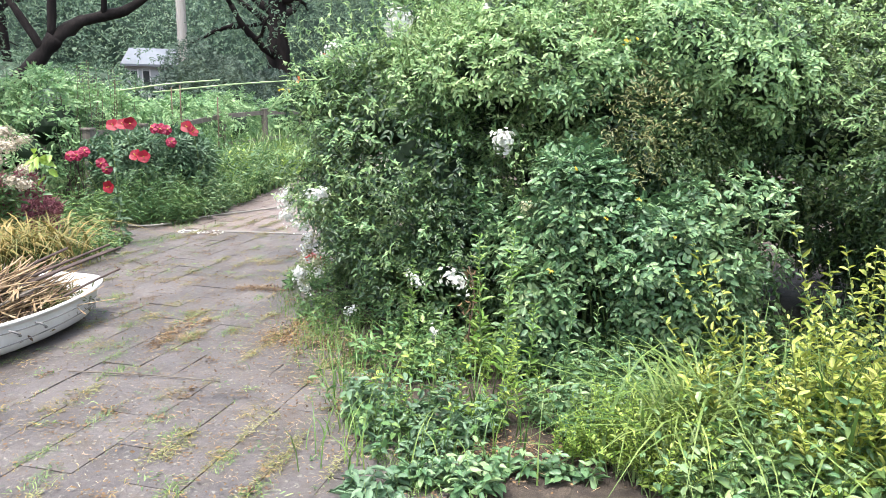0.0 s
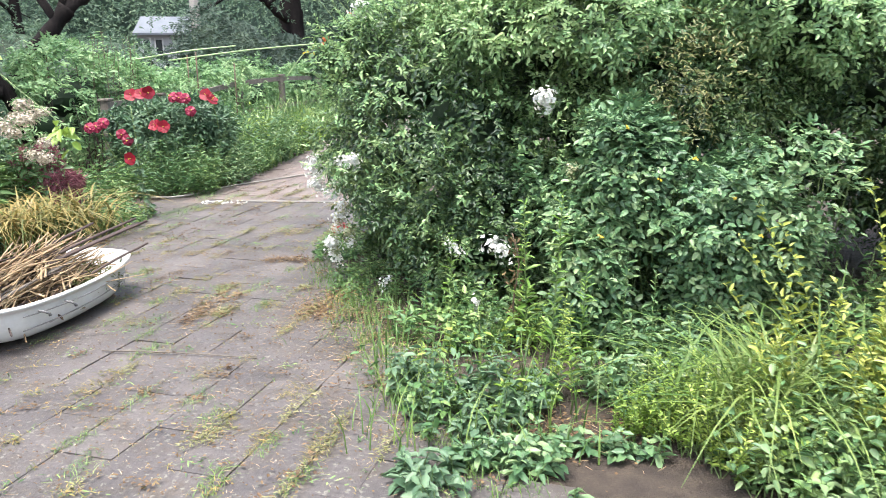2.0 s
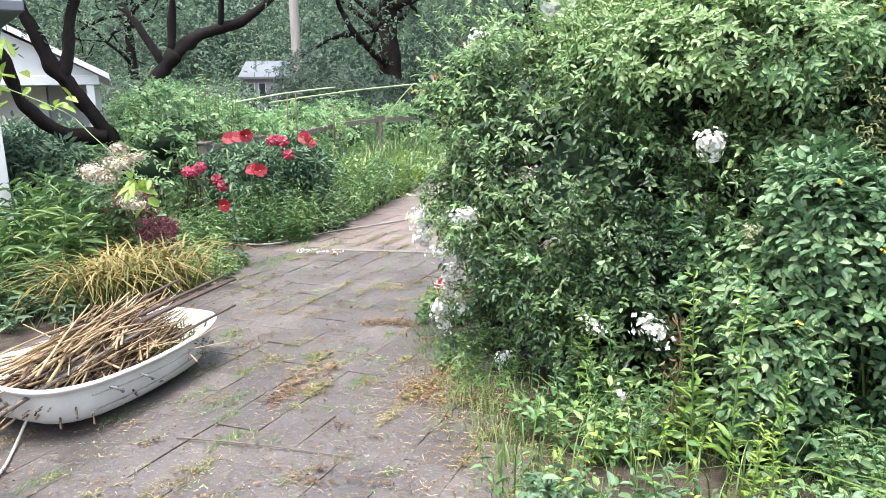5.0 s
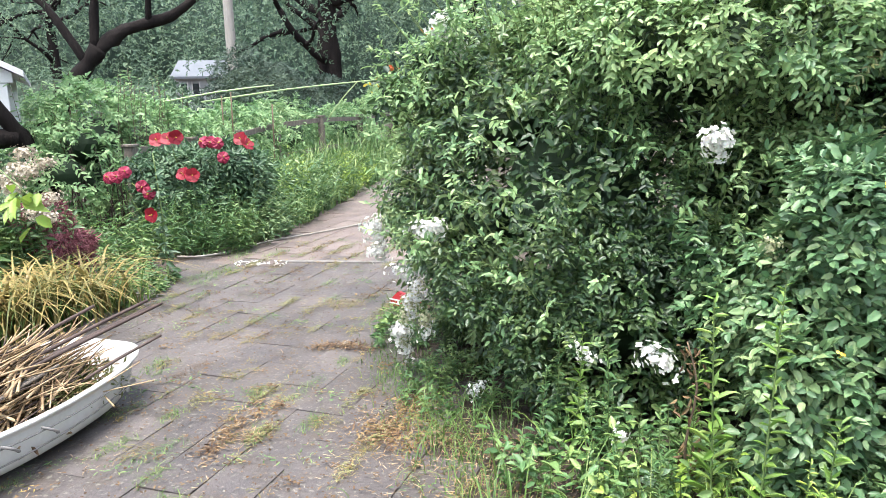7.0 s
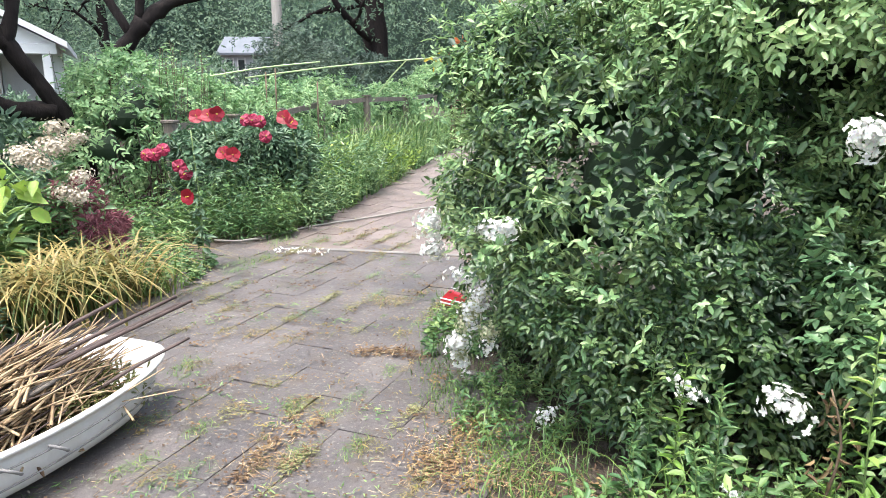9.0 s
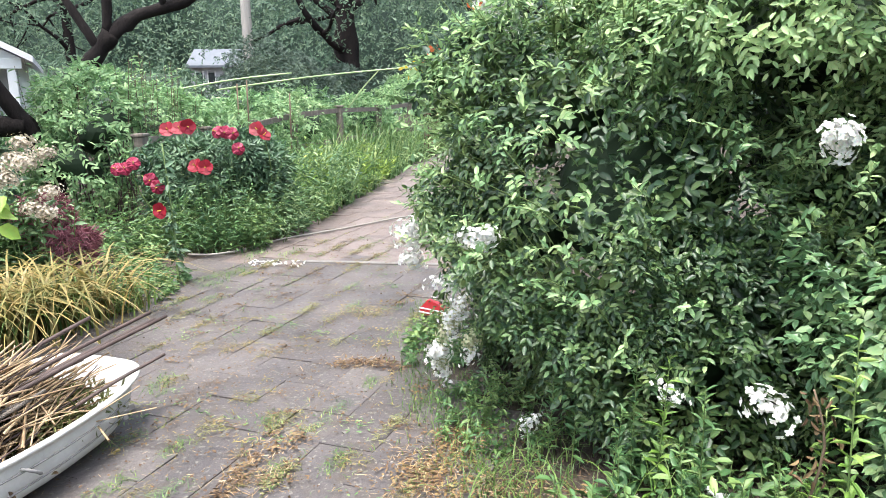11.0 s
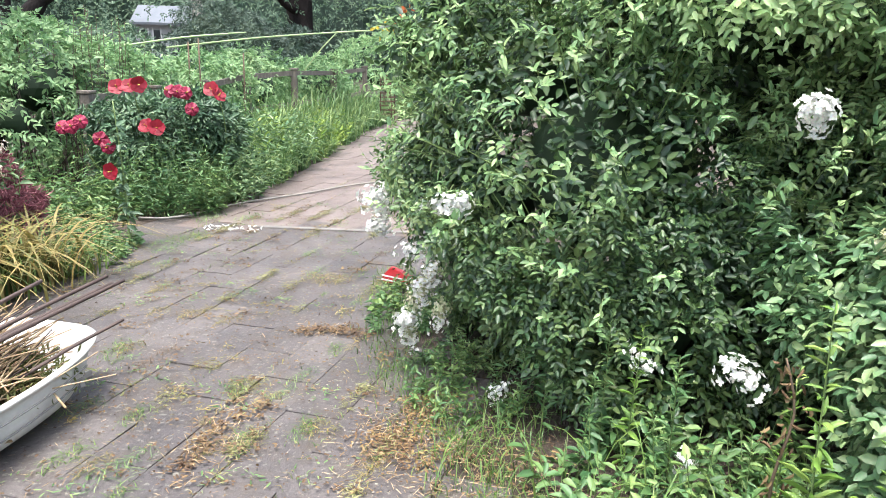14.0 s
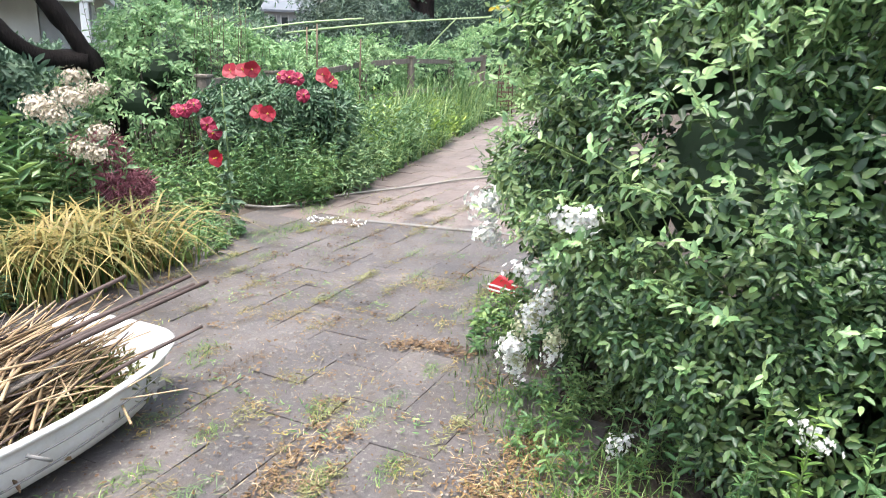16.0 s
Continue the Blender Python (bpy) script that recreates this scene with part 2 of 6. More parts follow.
HOSE = solid_material("pale_hose", [(0.2, (0.15, 0.14, 0.12)), (0.8, (0.30, 0.285, 0.25))], 6, 0.6)
SIDING = solid_material("pale_green_siding", [(0.2, (0.36, 0.40, 0.30)), (0.8, (0.50, 0.54, 0.42))], 2, 0.6, 0, 0.15, 50)
WHITEPAINT = solid_material("white_paint", [(0.15, (0.48, 0.48, 0.47)), (0.8, (0.68, 0.68, 0.67))], 3, 0.5, 0, 0.15, 50)
ROOFGREY = solid_material("grey_roof_sheet", [(0.2, (0.085, 0.098, 0.115)), (0.8, (0.14, 0.155, 0.175))], 1.2, 0.85)
HOUSEWALL = solid_material("grey_house_wall", [(0.2, (0.26, 0.27, 0.28)), (0.8, (0.42, 0.43, 0.44))], 2, 0.75)
DARKGLASS = solid_material("dark_window_glass", [(0.2, (0.012, 0.016, 0.02)), (0.8, (0.04, 0.05, 0.055))], 2, 0.08, 0, 0.0)
OLDWOOD = solid_material("weathered_fence_wood", [(0.2, (0.05, 0.042, 0.035)), (0.5, (0.13, 0.11, 0.09)), (0.85, (0.26, 0.23, 0.19))], 3, 0.9, 0, 0.7, 30, (6, 6, 0.6), depth=0.01)
POLEWOOD = solid_material("grey_utility_pole", [(0.2, (0.20, 0.18, 0.16)), (0.8, (0.36, 0.34, 0.31))], 3, 0.9, 0, 0.6, 25, (4, 4, 0.4))
REDPLASTIC = solid_material("red_plastic", [(0.2, (0.30, 0.008, 0.012)), (0.8, (0.44, 0.018, 0.022))], 8, 0.4)
RUST = solid_material("rusty_wire", [(0.2, (0.05, 0.03, 0.02)), (0.8, (0.16, 0.10, 0.07))], 20, 0.8, 0.4)
BARK.node_tree.nodes["Principled BSDF"].inputs["Specular IOR Level"].default_value = 0.12

# ---- builders ----
rng = np.random.default_rng(7)


def part(name, data, material, parent=None, label=""):
    """Links a bmesh or a mesh as one object under a thing or a part."""
    if isinstance(data, bmesh.types.BMesh):
        me = bpy.data.meshes.new(name)
        data.normal_update()
        data.to_mesh(me)
        data.free()
    else:
        me = data
    if material and not me.materials:
        me.materials.append(material)
    ob = new(name, me)
    if parent:
        ob.parent = parent
    if label:
        tagged(ob, label)
    return ob


def thing(name, label, category, group="", kind="", at=(0, 0, 0)):
    ob = new(name)
    ob.empty_display_size = 0.1
    ob.location = at
    return tagged(ob, label, category, group, kind)


def quads(name, verts, faces):
    """A mesh from arrays of vertices (n, 3) and quads (m, 4)."""
    me = bpy.data.meshes.new(name)
    verts, faces = np.asarray(verts, np.float32), np.asarray(faces, np.int32)
    me.vertices.add(len(verts))
    me.vertices.foreach_set("co", verts.ravel())
    me.loops.add(faces.size)
    me.loops.foreach_set("vertex_index", faces.ravel())
    me.polygons.add(len(faces))
    me.polygons.foreach_set("loop_start", np.arange(0, faces.size, 4, dtype=np.int32))
    me.update(calc_edges=True)
    return me


def join(name, *packs):
    verts, faces, n = [], [], 0
    for v, f in packs:
        verts.append(v)
        faces.append(f + n)
        n += len(v)
    return quads(name, np.concatenate(verts), np.concatenate(faces))


def unit(v):
    return v / np.maximum(np.linalg.norm(v, axis=-1, keepdims=True), 1e-9)


def leaf_pack(base, way, face, length, width, fold=0.25, droop=0.2, belly=0.42):
    """Leaves of two folded halves: base points, ways of the midrib, facing, sizes."""
    n = len(base)
    way = unit(way)
    side = unit(np.cross(way, face))
    face = np.cross(side, way)
    length, width = np.broadcast_to(length, n)[:, None], np.broadcast_to(width, n)[:, None] / 2
    tip = base + way * length - face * (droop * length)
    near, far = base + way * length * (belly * 0.55), base + way * length * (belly * 1.55) - face * (droop * 0.3 * length)
    up = face * (fold * width)
    v = np.stack([base, near + side * width * 0.85 + up, far + side * width * 0.85 + up, tip, far - side * width * 0.85 + up, near - side * width * 0.85 + up], 1).reshape(-1, 3)
    i = np.arange(n)[:, None] * 6
    f = np.concatenate([i + [0, 1, 2, 3], i + [0, 3, 4, 5]], 0)
    return v, f


def blade_pack(base, lean, height, width, bend=0.6, sections=4):
    """Curving strap blades: base points, level lean directions, lengths, widths."""
    n = len(base)
    lean = unit(lean)
    height, width, bend = (np.broadcast_to(a, n)[:, None] for a in (height, width, bend))
    side = np.stack([-lean[:, 1], lean[:, 0], 0 * lean[:, 0]], 1)
    rows = []
    for k in range(sections + 1):
        s = k / sections
        ang = bend * s * 1.6 + 0.08
        out = height * (bend * s * s * 0.75 + 0.05 * s)
        up = height * (s - bend * 0.62 * s**2.6)
        w = width * (1 - s**1.7 * 0.92) / 2
        c = base + lean * out
        c = np.concatenate([c[:, :2], base[:, 2:] + up], 1)
        rows += [c - side * w, c + side * w]
    v = np.stack(rows, 1).reshape(-1, 3)
    m = 2 * (sections + 1)
    i = np.arange(n)[:, None] * m
    f = np.concatenate([i + [2 * k, 2 * k + 1, 2 * k + 3, 2 * k + 2] for k in range(sections)], 0)
    return v, f


def stalk_pack(a, b, ra, rb, sides=4):
    """Straight tapering stalks from a to b."""
    n = len(a)
    way = unit(b - a)
    s = unit(np.cross(way, np.where(np.abs(way[:, 2:]) > 0.9, [[1.0, 0, 0]], [[0, 0, 1.0]])))
    t = np.cross(way, s)
    ra, rb = np.broadcast_to(ra, n)[:, None], np.broadcast_to(rb, n)[:, None]
    rows = []
    for k in range(sides):
        c, q = math.cos(k * math.tau / sides), math.sin(k * math.tau / sides)
        rows.append(a + (s * c + t * q) * ra)
    for k in range(sides):
        c, q = math.cos(k * math.tau / sides), math.sin(k * math.tau / sides)
        rows.append(b + (s * c + t * q) * rb)
    v = np.stack(rows, 1).reshape(-1, 3)
    i = np.arange(n)[:, None] * 2 * sides
    f = np.concatenate([i + [k, (k + 1) % sides, sides + (k + 1) % sides, sides + k] for k in range(sides)], 0)
    return v, f


WAVES = rng.normal(size=(14, 3)), rng.uniform(0, 6.28, 14)


def lumps(p, scale):
    """A smooth field between about -1 and 1."""
    d, ph = WAVES
    return np.sin(p @ (d.T * scale) + ph).sum(1) / 4.2


def on_blobs(blobs, n, bump=0.12, scale=2.2, floor=0.03, gap=-9.0, inside=0.9, ledge=1.0):
    """Points on the outer skin of a union of ellipsoids (x, y, z, rx, ry, rz), with outward normals."""
    blobs = np.array(blobs, float)
    area = (blobs[:, 3] * blobs[:, 4] + blobs[:, 4] * blobs[:, 5] + blobs[:, 3] * blobs[:, 5])
    pick = rng.choice(len(blobs), n * 2, p=area / area.sum())
    u = unit(rng.normal(size=(n * 2, 3)))
    c, r = blobs[pick, :3], blobs[pick, 3:]
    p, nrm = c + u * r, unit(u / r)
    tiers = np.array([1, 1, ledge])
    hollow = lumps(p * tiers, scale * (2.1 if ledge == 1.0 else 3.0))
    p = p + nrm * (bump * lumps(p, scale) + bump * 0.55 * lumps(p * tiers + 3.7, scale * 2.7))[:, None]
    keep = (p[:, 2] > floor) & (hollow > gap)
    for k, b in enumerate(blobs):
        keep &= (pick == k) | ((((p - b[:3]) / (b[3:] * inside)) ** 2).sum(1) > 1)
    return p[keep][:n], nrm[keep][:n]


def sprigs(p, nrm, leaflets, length, width, span, hang=0.5, spread=0.9, facing=0.8, up=0.6):
    """A spray of paired leaflets at each point."""
    n = len(p)
    way = unit(nrm * 0.5 + rng.normal(size=(n, 3)) * spread + np.array([0, 0, -hang]))
    face = unit(nrm * facing + rng.normal(size=(n, 3)) * 0.45 + np.array([0, 0, up]))
    side = unit(np.cross(way, face))
    packs = []
    for k in range(leaflets):
        s = (k // 2 + 0.6) / (leaflets / 2 + 0.6)
        sg = 1 if k % 2 else -1
        b = p + way * (span * s) - np.array([0, 0, 1.0]) * (span * 0.35 * s * s)
        turn = rng.uniform(0.7, 1.25, (n, 1))
        w = unit(way * 0.75 + side * sg * turn + rng.normal(size=(n, 3)) * 0.2)
        if k == leaflets - 1:
            w = unit(way + rng.normal(size=(n, 3)) * 0.15)
        f = unit(face + rng.normal(size=(n, 3)) * 0.27)
        size = length * rng.uniform(0.65, 1.2, n)
        packs.append(leaf_pack(b, w, f, size, size * (width / length), 0.28, 0.16))
    return packs


def shoots(base, height, per, length, width, lean=0.12, rise=0.55, first=0.15, tip=0.45, stem=0.004, whorl=2.4):
    """Upright leafy shoots: stalks and their leaves, as two packs."""
    n = len(base)
    height = np.broadcast_to(height, n)
    tilt = rng.normal(size=(n, 3)) * lean
    tilt[:, 2] = 1
    top = base + tilt * height[:, None]
    st = stalk_pack(base, top, stem, stem * 0.4)
    packs = []
    for k in range(per):
        s = first + (1 - first) * (k + rng.uniform(0, 0.8, n)) / per
        b = base + (top - base) * s[:, None]
        a = k * whorl + rng.uniform(0, 0.7, n) + np.arange(n) * 1.3
        out = np.stack([np.cos(a), np.sin(a), rise + rng.normal(0, 0.3, n)], 1) + rng.normal(size=(n, 3)) * 0.2
        size = length * (1 - (1 - tip) * s**2) * rng.uniform(0.5, 1.3, n)
        packs.append(leaf_pack(b, out, np.array([[0, 0, 1.0]]) + out * -0.3 + rng.normal(size=(n, 3)) * 0.4, size, size * (width / length) * rng.uniform(0.8, 1.25, n), 0.3, 0.28))
    return st, packs


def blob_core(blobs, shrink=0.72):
    """Lumpy solid masses well under the leaves, added dark as a thicket's inner shade."""
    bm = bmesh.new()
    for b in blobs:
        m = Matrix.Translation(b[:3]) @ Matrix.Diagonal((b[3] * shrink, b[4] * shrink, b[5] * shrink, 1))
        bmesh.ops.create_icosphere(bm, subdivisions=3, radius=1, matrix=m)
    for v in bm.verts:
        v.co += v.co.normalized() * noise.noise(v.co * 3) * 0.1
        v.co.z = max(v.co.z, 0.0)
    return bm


def tube(name, points, radius, material, parent=None, label="", sides=3, ends=None):
    """A bent round rod through points as a mesh; radius may change from end to end."""
    bm = bmesh.new()
    pts = [Vector(p) for p in points]
    steps = []
    for i in range(len(pts) - 1):
        a, b = pts[max(i - 1, 0)], pts[min(i + 2, len(pts) - 1)]
        for k in range(sides):
            t = k / sides
            p0, p1, p2, p3 = a, pts[i], pts[i + 1], b
            steps.append(0.5 * (2 * p1 + (p2 - p0) * t + (2 * p0 - 5 * p1 + 4 * p2 - p3) * t * t + (3 * p1 - p0 - 3 * p2 + p3) * t**3))
    steps.append(pts[-1])
    last, rings = ends if ends is not None else radius, []
    for i, p in enumerate(steps):
        way = (steps[min(i + 1, len(steps) - 1)] - steps[max(i - 1, 0)]).normalized()
        s = way.orthogonal().normalized() if not rings else (old - way * old.dot(way)).normalized()
        old = s
        t = way.cross(s)
        r = (radius + (last - radius) * i / (len(steps) - 1)) * (1 + (0.35 * noise.noise(p * 4.0) if radius > 0.08 else 0))
        rings.append([bm.verts.new(p + (s * math.cos(q * math.tau / 8) + t * math.sin(q * math.tau / 8)) * r * (1 + (0.35 * noise.noise(p * 5.0 + Vector((q * 2.3, 0, 0))) if radius > 0.08 else 0))) for q in range(8)])
    for a, b in zip(rings, rings[1:]):
        for q in range(8):
            bm.faces.new((a[q], a[(q + 1) % 8], b[(q + 1) % 8], b[q])).smooth = True
    bm.faces.new(rings[0][::-1])
    bm.faces.new(rings[-1])
    return part(name, bm, material, parent, label)


def box(bm, x0, y0, z0, x1, y1, z1, bevel=0.0, turn=0.0, about=(0, 0, 0)):
    m = Matrix.Translation(((x0 + x1) / 2, (y0 + y1) / 2, (z0 + z1) / 2)) @ Matrix.Diagonal((x1 - x0, y1 - y0, z1 - z0, 1))
    made = bmesh.ops.create_cube(bm, size=1, matrix=Matrix.Translation(about) @ Matrix.Rotation(radians(turn), 4, "Z") @ m)
    if bevel:
        edges = list({e for v in made["verts"] for e in v.link_edges})
        bmesh.ops.bevel(bm, geom=edges, offset=bevel, segments=1, affect="EDGES")
    return bm


def at_ground(x0, x1, y0, y1, n, z=0.0):
    return np.stack([rng.uniform(x0, x1, n), rng.uniform(y0, y1, n), np.full(n, z)], 1)


# ---- ground ----
bm = bmesh.new()
bmesh.ops.create_grid(bm, x_segments=60, y_segments=60, size=1)
for v in bm.verts:
    far = 900 * (abs(v.co.x) ** 3 * np.sign(v.co.x)), 900 * (abs(v.co.y) ** 3 * np.sign(v.co.y))
    v.co = (far[0], far[1] + 6, -0.014)
ground = part("ground", bm, SOIL)
tagged(ground, "damp brown soil scattered with plant litter", "ground", kind="structure")


def left_edge(y):
    return np.interp(y, [-4, 1, 4, 6.3, 7.0, 7.65, 8.7, 9.0, 9.75, 10.5, 12, 16, 26], [-5.2, -4.9, -4.3, -3.62, -3.5, -3.63, -3.95, -3.62, -3.4, -3.27, -3.25, -3.2, -3.0])


def right_edge(y):
    return np.interp(y, [-4, 1, 2.2, 2.9, 3.5, 4.1, 5.0, 5.7, 7.2, 8.7, 26], [2.3, 1.5, 0.6, 0.05, -0.25, -0.45, -0.85, -1.1, -1.3, -1.3, -1.3])

# ---- the large flowering thicket ----
THICKET = [(0.0, 6.1, 1.0, 1.1, 1.12, 1.12), (1.3, 6.25, 1.2, 1.6, 1.4, 1.35), (-0.62, 6.55, 0.72, 0.6, 0.8, 0.66), (-0.42, 6.4, 1.45, 0.62, 0.7, 0.48),
           (3.2, 6.3, 1.55, 1.8, 1.5, 1.15), (0.5, 5.6, 0.6, 1.1, 0.85, 0.8), (0.75, 6.3, 1.9, 1.05, 0.95, 0.6), (2.4, 6.6, 2.1, 1.6, 1.2, 0.85), (4.4, 5.0, 1.2, 1.5, 1.5, 1.6),
           (-0.38, 5.8, 0.42, 0.5, 0.5, 0.48), (0.05, 5.25, 0.4, 0.6, 0.45, 0.46), (0.6, 5.75, 1.75, 0.8, 0.6, 0.5), (0.75, 5.4, 1.82, 0.85, 0.66, 0.42), (1.85, 5.4, 1.95, 0.85, 0.7, 0.5), (1.5, 5.3, 1.5, 0.75, 0.5, 0.42)]
thicket = thing("flowering_thicket", "tall dense green climbing thicket with white flower heads", "shrub", at=(0.6, 6.0, 0))


def under(parent, ob):
    """Keeps a part's world place under a parent that stands elsewhere."""
    ob.parent = parent
    ob.matrix_parent_inverse = Matrix.Translation(parent.location).inverted()
    return ob


HOLLOWS = np.array([(-0.40, 5.15, 1.27, 0.24, 0.4, 0.14), (-0.95, 5.55, 1.1, 0.16, 0.4, 0.13), (0.32, 4.85, 1.30, 0.13, 0.3, 0.09), (0.38, 4.7, 1.03, 0.14, 0.3, 0.11)])


def outside(p):
    """True for places that lie in none of the dark hollows between the hanging sprays."""
    return (((p[:, None, :] - HOLLOWS[None, :, :3]) / HOLLOWS[None, :, 3:]) ** 2).sum(2).min(1) + 0.35 * lumps(p, 6.0) > 1


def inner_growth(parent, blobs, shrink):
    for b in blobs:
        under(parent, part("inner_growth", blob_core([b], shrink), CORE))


# dark solid cores added under the leaves as the thicket's inner shade
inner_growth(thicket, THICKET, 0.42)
packs = []
p, nrm = on_blobs(THICKET, 42000, 0.26, 2.4, gap=-0.08, ledge=1.5)
front = (p[:, 1] < 7.0) & outside(p)
p, nrm = p[front], nrm[front]
# paler with height and upward facing: young growth plus painted top light
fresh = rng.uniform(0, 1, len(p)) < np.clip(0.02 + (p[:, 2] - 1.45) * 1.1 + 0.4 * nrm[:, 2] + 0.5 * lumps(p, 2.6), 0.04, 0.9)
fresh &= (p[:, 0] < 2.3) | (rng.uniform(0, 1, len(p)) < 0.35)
under(thicket, tagged(part("upper_foliage", join("upper_foliage", *sprigs(p[fresh], nrm[fresh], 7, 0.042, 0.02, 0.11, hang=0.35, facing=1.1, up=1.0)), YOUNG_LIT), kind="stuff"))
p, nrm = p[~fresh], nrm[~fresh]
packs += sprigs(p, nrm, 7, 0.037, 0.018, 0.10, hang=0.4, up=1.0)
p2, n2 = on_blobs([(a, b, c, r * 0.92, s * 0.92, t * 0.92) for a, b, c, r, s, t in THICKET], 13000, 0.24, 2.4, gap=-0.2, ledge=1.5)
front = (p2[:, 1] < 7.0) & outside(p2)
packs += sprigs(p2[front], n2[front], 6, 0.042, 0.021, 0.11)
p2, n2 = on_blobs([(a, b, c, r * 0.8, s * 0.8, t * 0.82) for a, b, c, r, s, t in THICKET], 9000, 0.24, 2.4, gap=-0.6, ledge=1.5)
front = p2[:, 1] < 7.0
packs += sprigs(p2[front], n2[front], 5, 0.055, 0.028, 0.14)
p2, n2 = on_blobs([(a, b, c, r * 0.66, s * 0.66, t * 0.7) for a, b, c, r, s, t in THICKET], 9500, 0.2, 2.4)
packs += sprigs(p2, n2, 6, 0.055, 0.028, 0.15)
under(thicket, tagged(part("foliage", join("foliage", *packs), HEDGE), kind="stuff"))
# overhang in the pale leaf colour, painted as if lit from above
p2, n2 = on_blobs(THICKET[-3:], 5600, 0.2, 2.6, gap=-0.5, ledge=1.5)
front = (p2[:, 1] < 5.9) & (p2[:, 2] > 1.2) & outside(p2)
under(thicket, tagged(part("overhanging_foliage", join("overhanging_foliage", *sprigs(p2[front], n2[front], 7, 0.045, 0.021, 0.12, hang=0.45, facing=1.4, up=0.9)), YOUNG_LIT), kind="stuff"))
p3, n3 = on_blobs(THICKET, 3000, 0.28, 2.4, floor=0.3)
# runners kept mostly high and facing up, where the painted light falls
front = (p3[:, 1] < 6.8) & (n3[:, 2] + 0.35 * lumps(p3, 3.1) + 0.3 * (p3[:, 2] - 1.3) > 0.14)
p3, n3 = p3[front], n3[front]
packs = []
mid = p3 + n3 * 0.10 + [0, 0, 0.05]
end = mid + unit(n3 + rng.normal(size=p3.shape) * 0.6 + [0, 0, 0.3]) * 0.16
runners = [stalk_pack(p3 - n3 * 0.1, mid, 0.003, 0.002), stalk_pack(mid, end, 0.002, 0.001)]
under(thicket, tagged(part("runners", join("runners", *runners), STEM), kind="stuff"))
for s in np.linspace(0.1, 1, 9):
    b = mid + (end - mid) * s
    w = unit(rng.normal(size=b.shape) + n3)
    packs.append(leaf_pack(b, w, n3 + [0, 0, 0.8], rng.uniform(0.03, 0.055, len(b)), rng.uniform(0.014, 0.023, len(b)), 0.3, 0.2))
under(thicket, tagged(part("young_lit_leaves", join("young_lit_leaves", *packs), YOUNG_LIT), kind="stuff"))


top = np.stack([rng.uniform(-0.5, 0.9, 26), rng.uniform(5.5, 6.1, 26), rng.uniform(1.95, 2.25, 26)], 1)
st, pk = shoots(top, rng.uniform(0.2, 0.42, 26), 13, 0.085, 0.04, 0.25, 0.5, 0.25, 0.7, 0.004)
under(thicket, tagged(part("top_stems", join("top_stems", st), STEM), kind="stuff"))
under(thicket, tagged(part("top_leaves", join("top_leaves", *pk), JEWEL), kind="stuff"))
fr = np.stack([1.3 + rng.normal(0, 0.14, 80), 4.66 + rng.normal(0, 0.06, 80), rng.uniform(1.25, 1.95, 80)], 1)
under(thicket, tagged(part("browned_fronds", join("browned_fronds", *sprigs(fr, unit(np.array([[0, -1.0, 0.2]]) + rng.normal(size=fr.shape) * 0.3), 11, 0.036, 0.011, 0.20, hang=0.9)), OLIVE), kind="stuff"))
SINGLE = []
for k in range(3):
    me = join("leaf", leaf_pack(np.zeros((1, 3)), np.array([[0.0, 0, -1.0]]), np.array([[0, -1.0, 0.3]]), 0.048 + 0.006 * k, 0.024 + 0.003 * k, 0.3, 0.25))
    me.materials.append(HEDGE)
    SINGLE.append(me)
pl, nl = on_blobs(THICKET, 900, 0.2, 2.0, floor=0.2)
near_face = (nl[:, 1] < -0.3) & (pl[:, 0] < 1.6)
for k, (q, d) in enumerate(zip(pl[near_face][:280], nl[near_face][:280])):
    lf = under(thicket, part("leaf", SINGLE[k % 3], None))
    lf.matrix_basis = pose(*(q + d * 0.06), rng.uniform(-40, 20), rng.uniform(-60, 60), rng.uniform(-50, 50))
b = np.array([[-0.75, 6.0, 1.62]] * 60) + np.array([[-0.42, -0.18, 0.10]]) * rng.uniform(0, 1, (60, 1)) + rng.normal(size=(60, 3)) * [0.07, 0.07, 0.09]
under(thicket, tagged(part("reaching_spray", join("reaching_spray", *sprigs(b, unit(rng.normal(size=b.shape) + [-0.6, -0.6, 0.3]), 7, 0.06, 0.03, 0.13)), HEDGE), kind="stuff"))


def floret_head(n, rx, ry, rz, petal):
    """A domed head of small four-petalled florets round the origin."""
    u = unit(rng.normal(size=(n, 3)) + [0, -0.35, 0.5])
    c = (u + rng.normal(size=(n, 3)) * 0.25) * np.array([rx, ry, rz]) * rng.uniform(0.45, 1.15, (n, 1))
    s = unit(np.cross(u, rng.normal(size=(n, 3))))
    t = np.cross(u, s)
    packs = []
    for k in range(4):
        w = s * math.cos(k * math.pi / 2) + t * math.sin(k * math.pi / 2)
        packs.append(leaf_pack(c, w + u * 0.25, u, petal, petal * 0.85, 0.1, 0.05, 0.5))
    return join("flower_head", *packs)


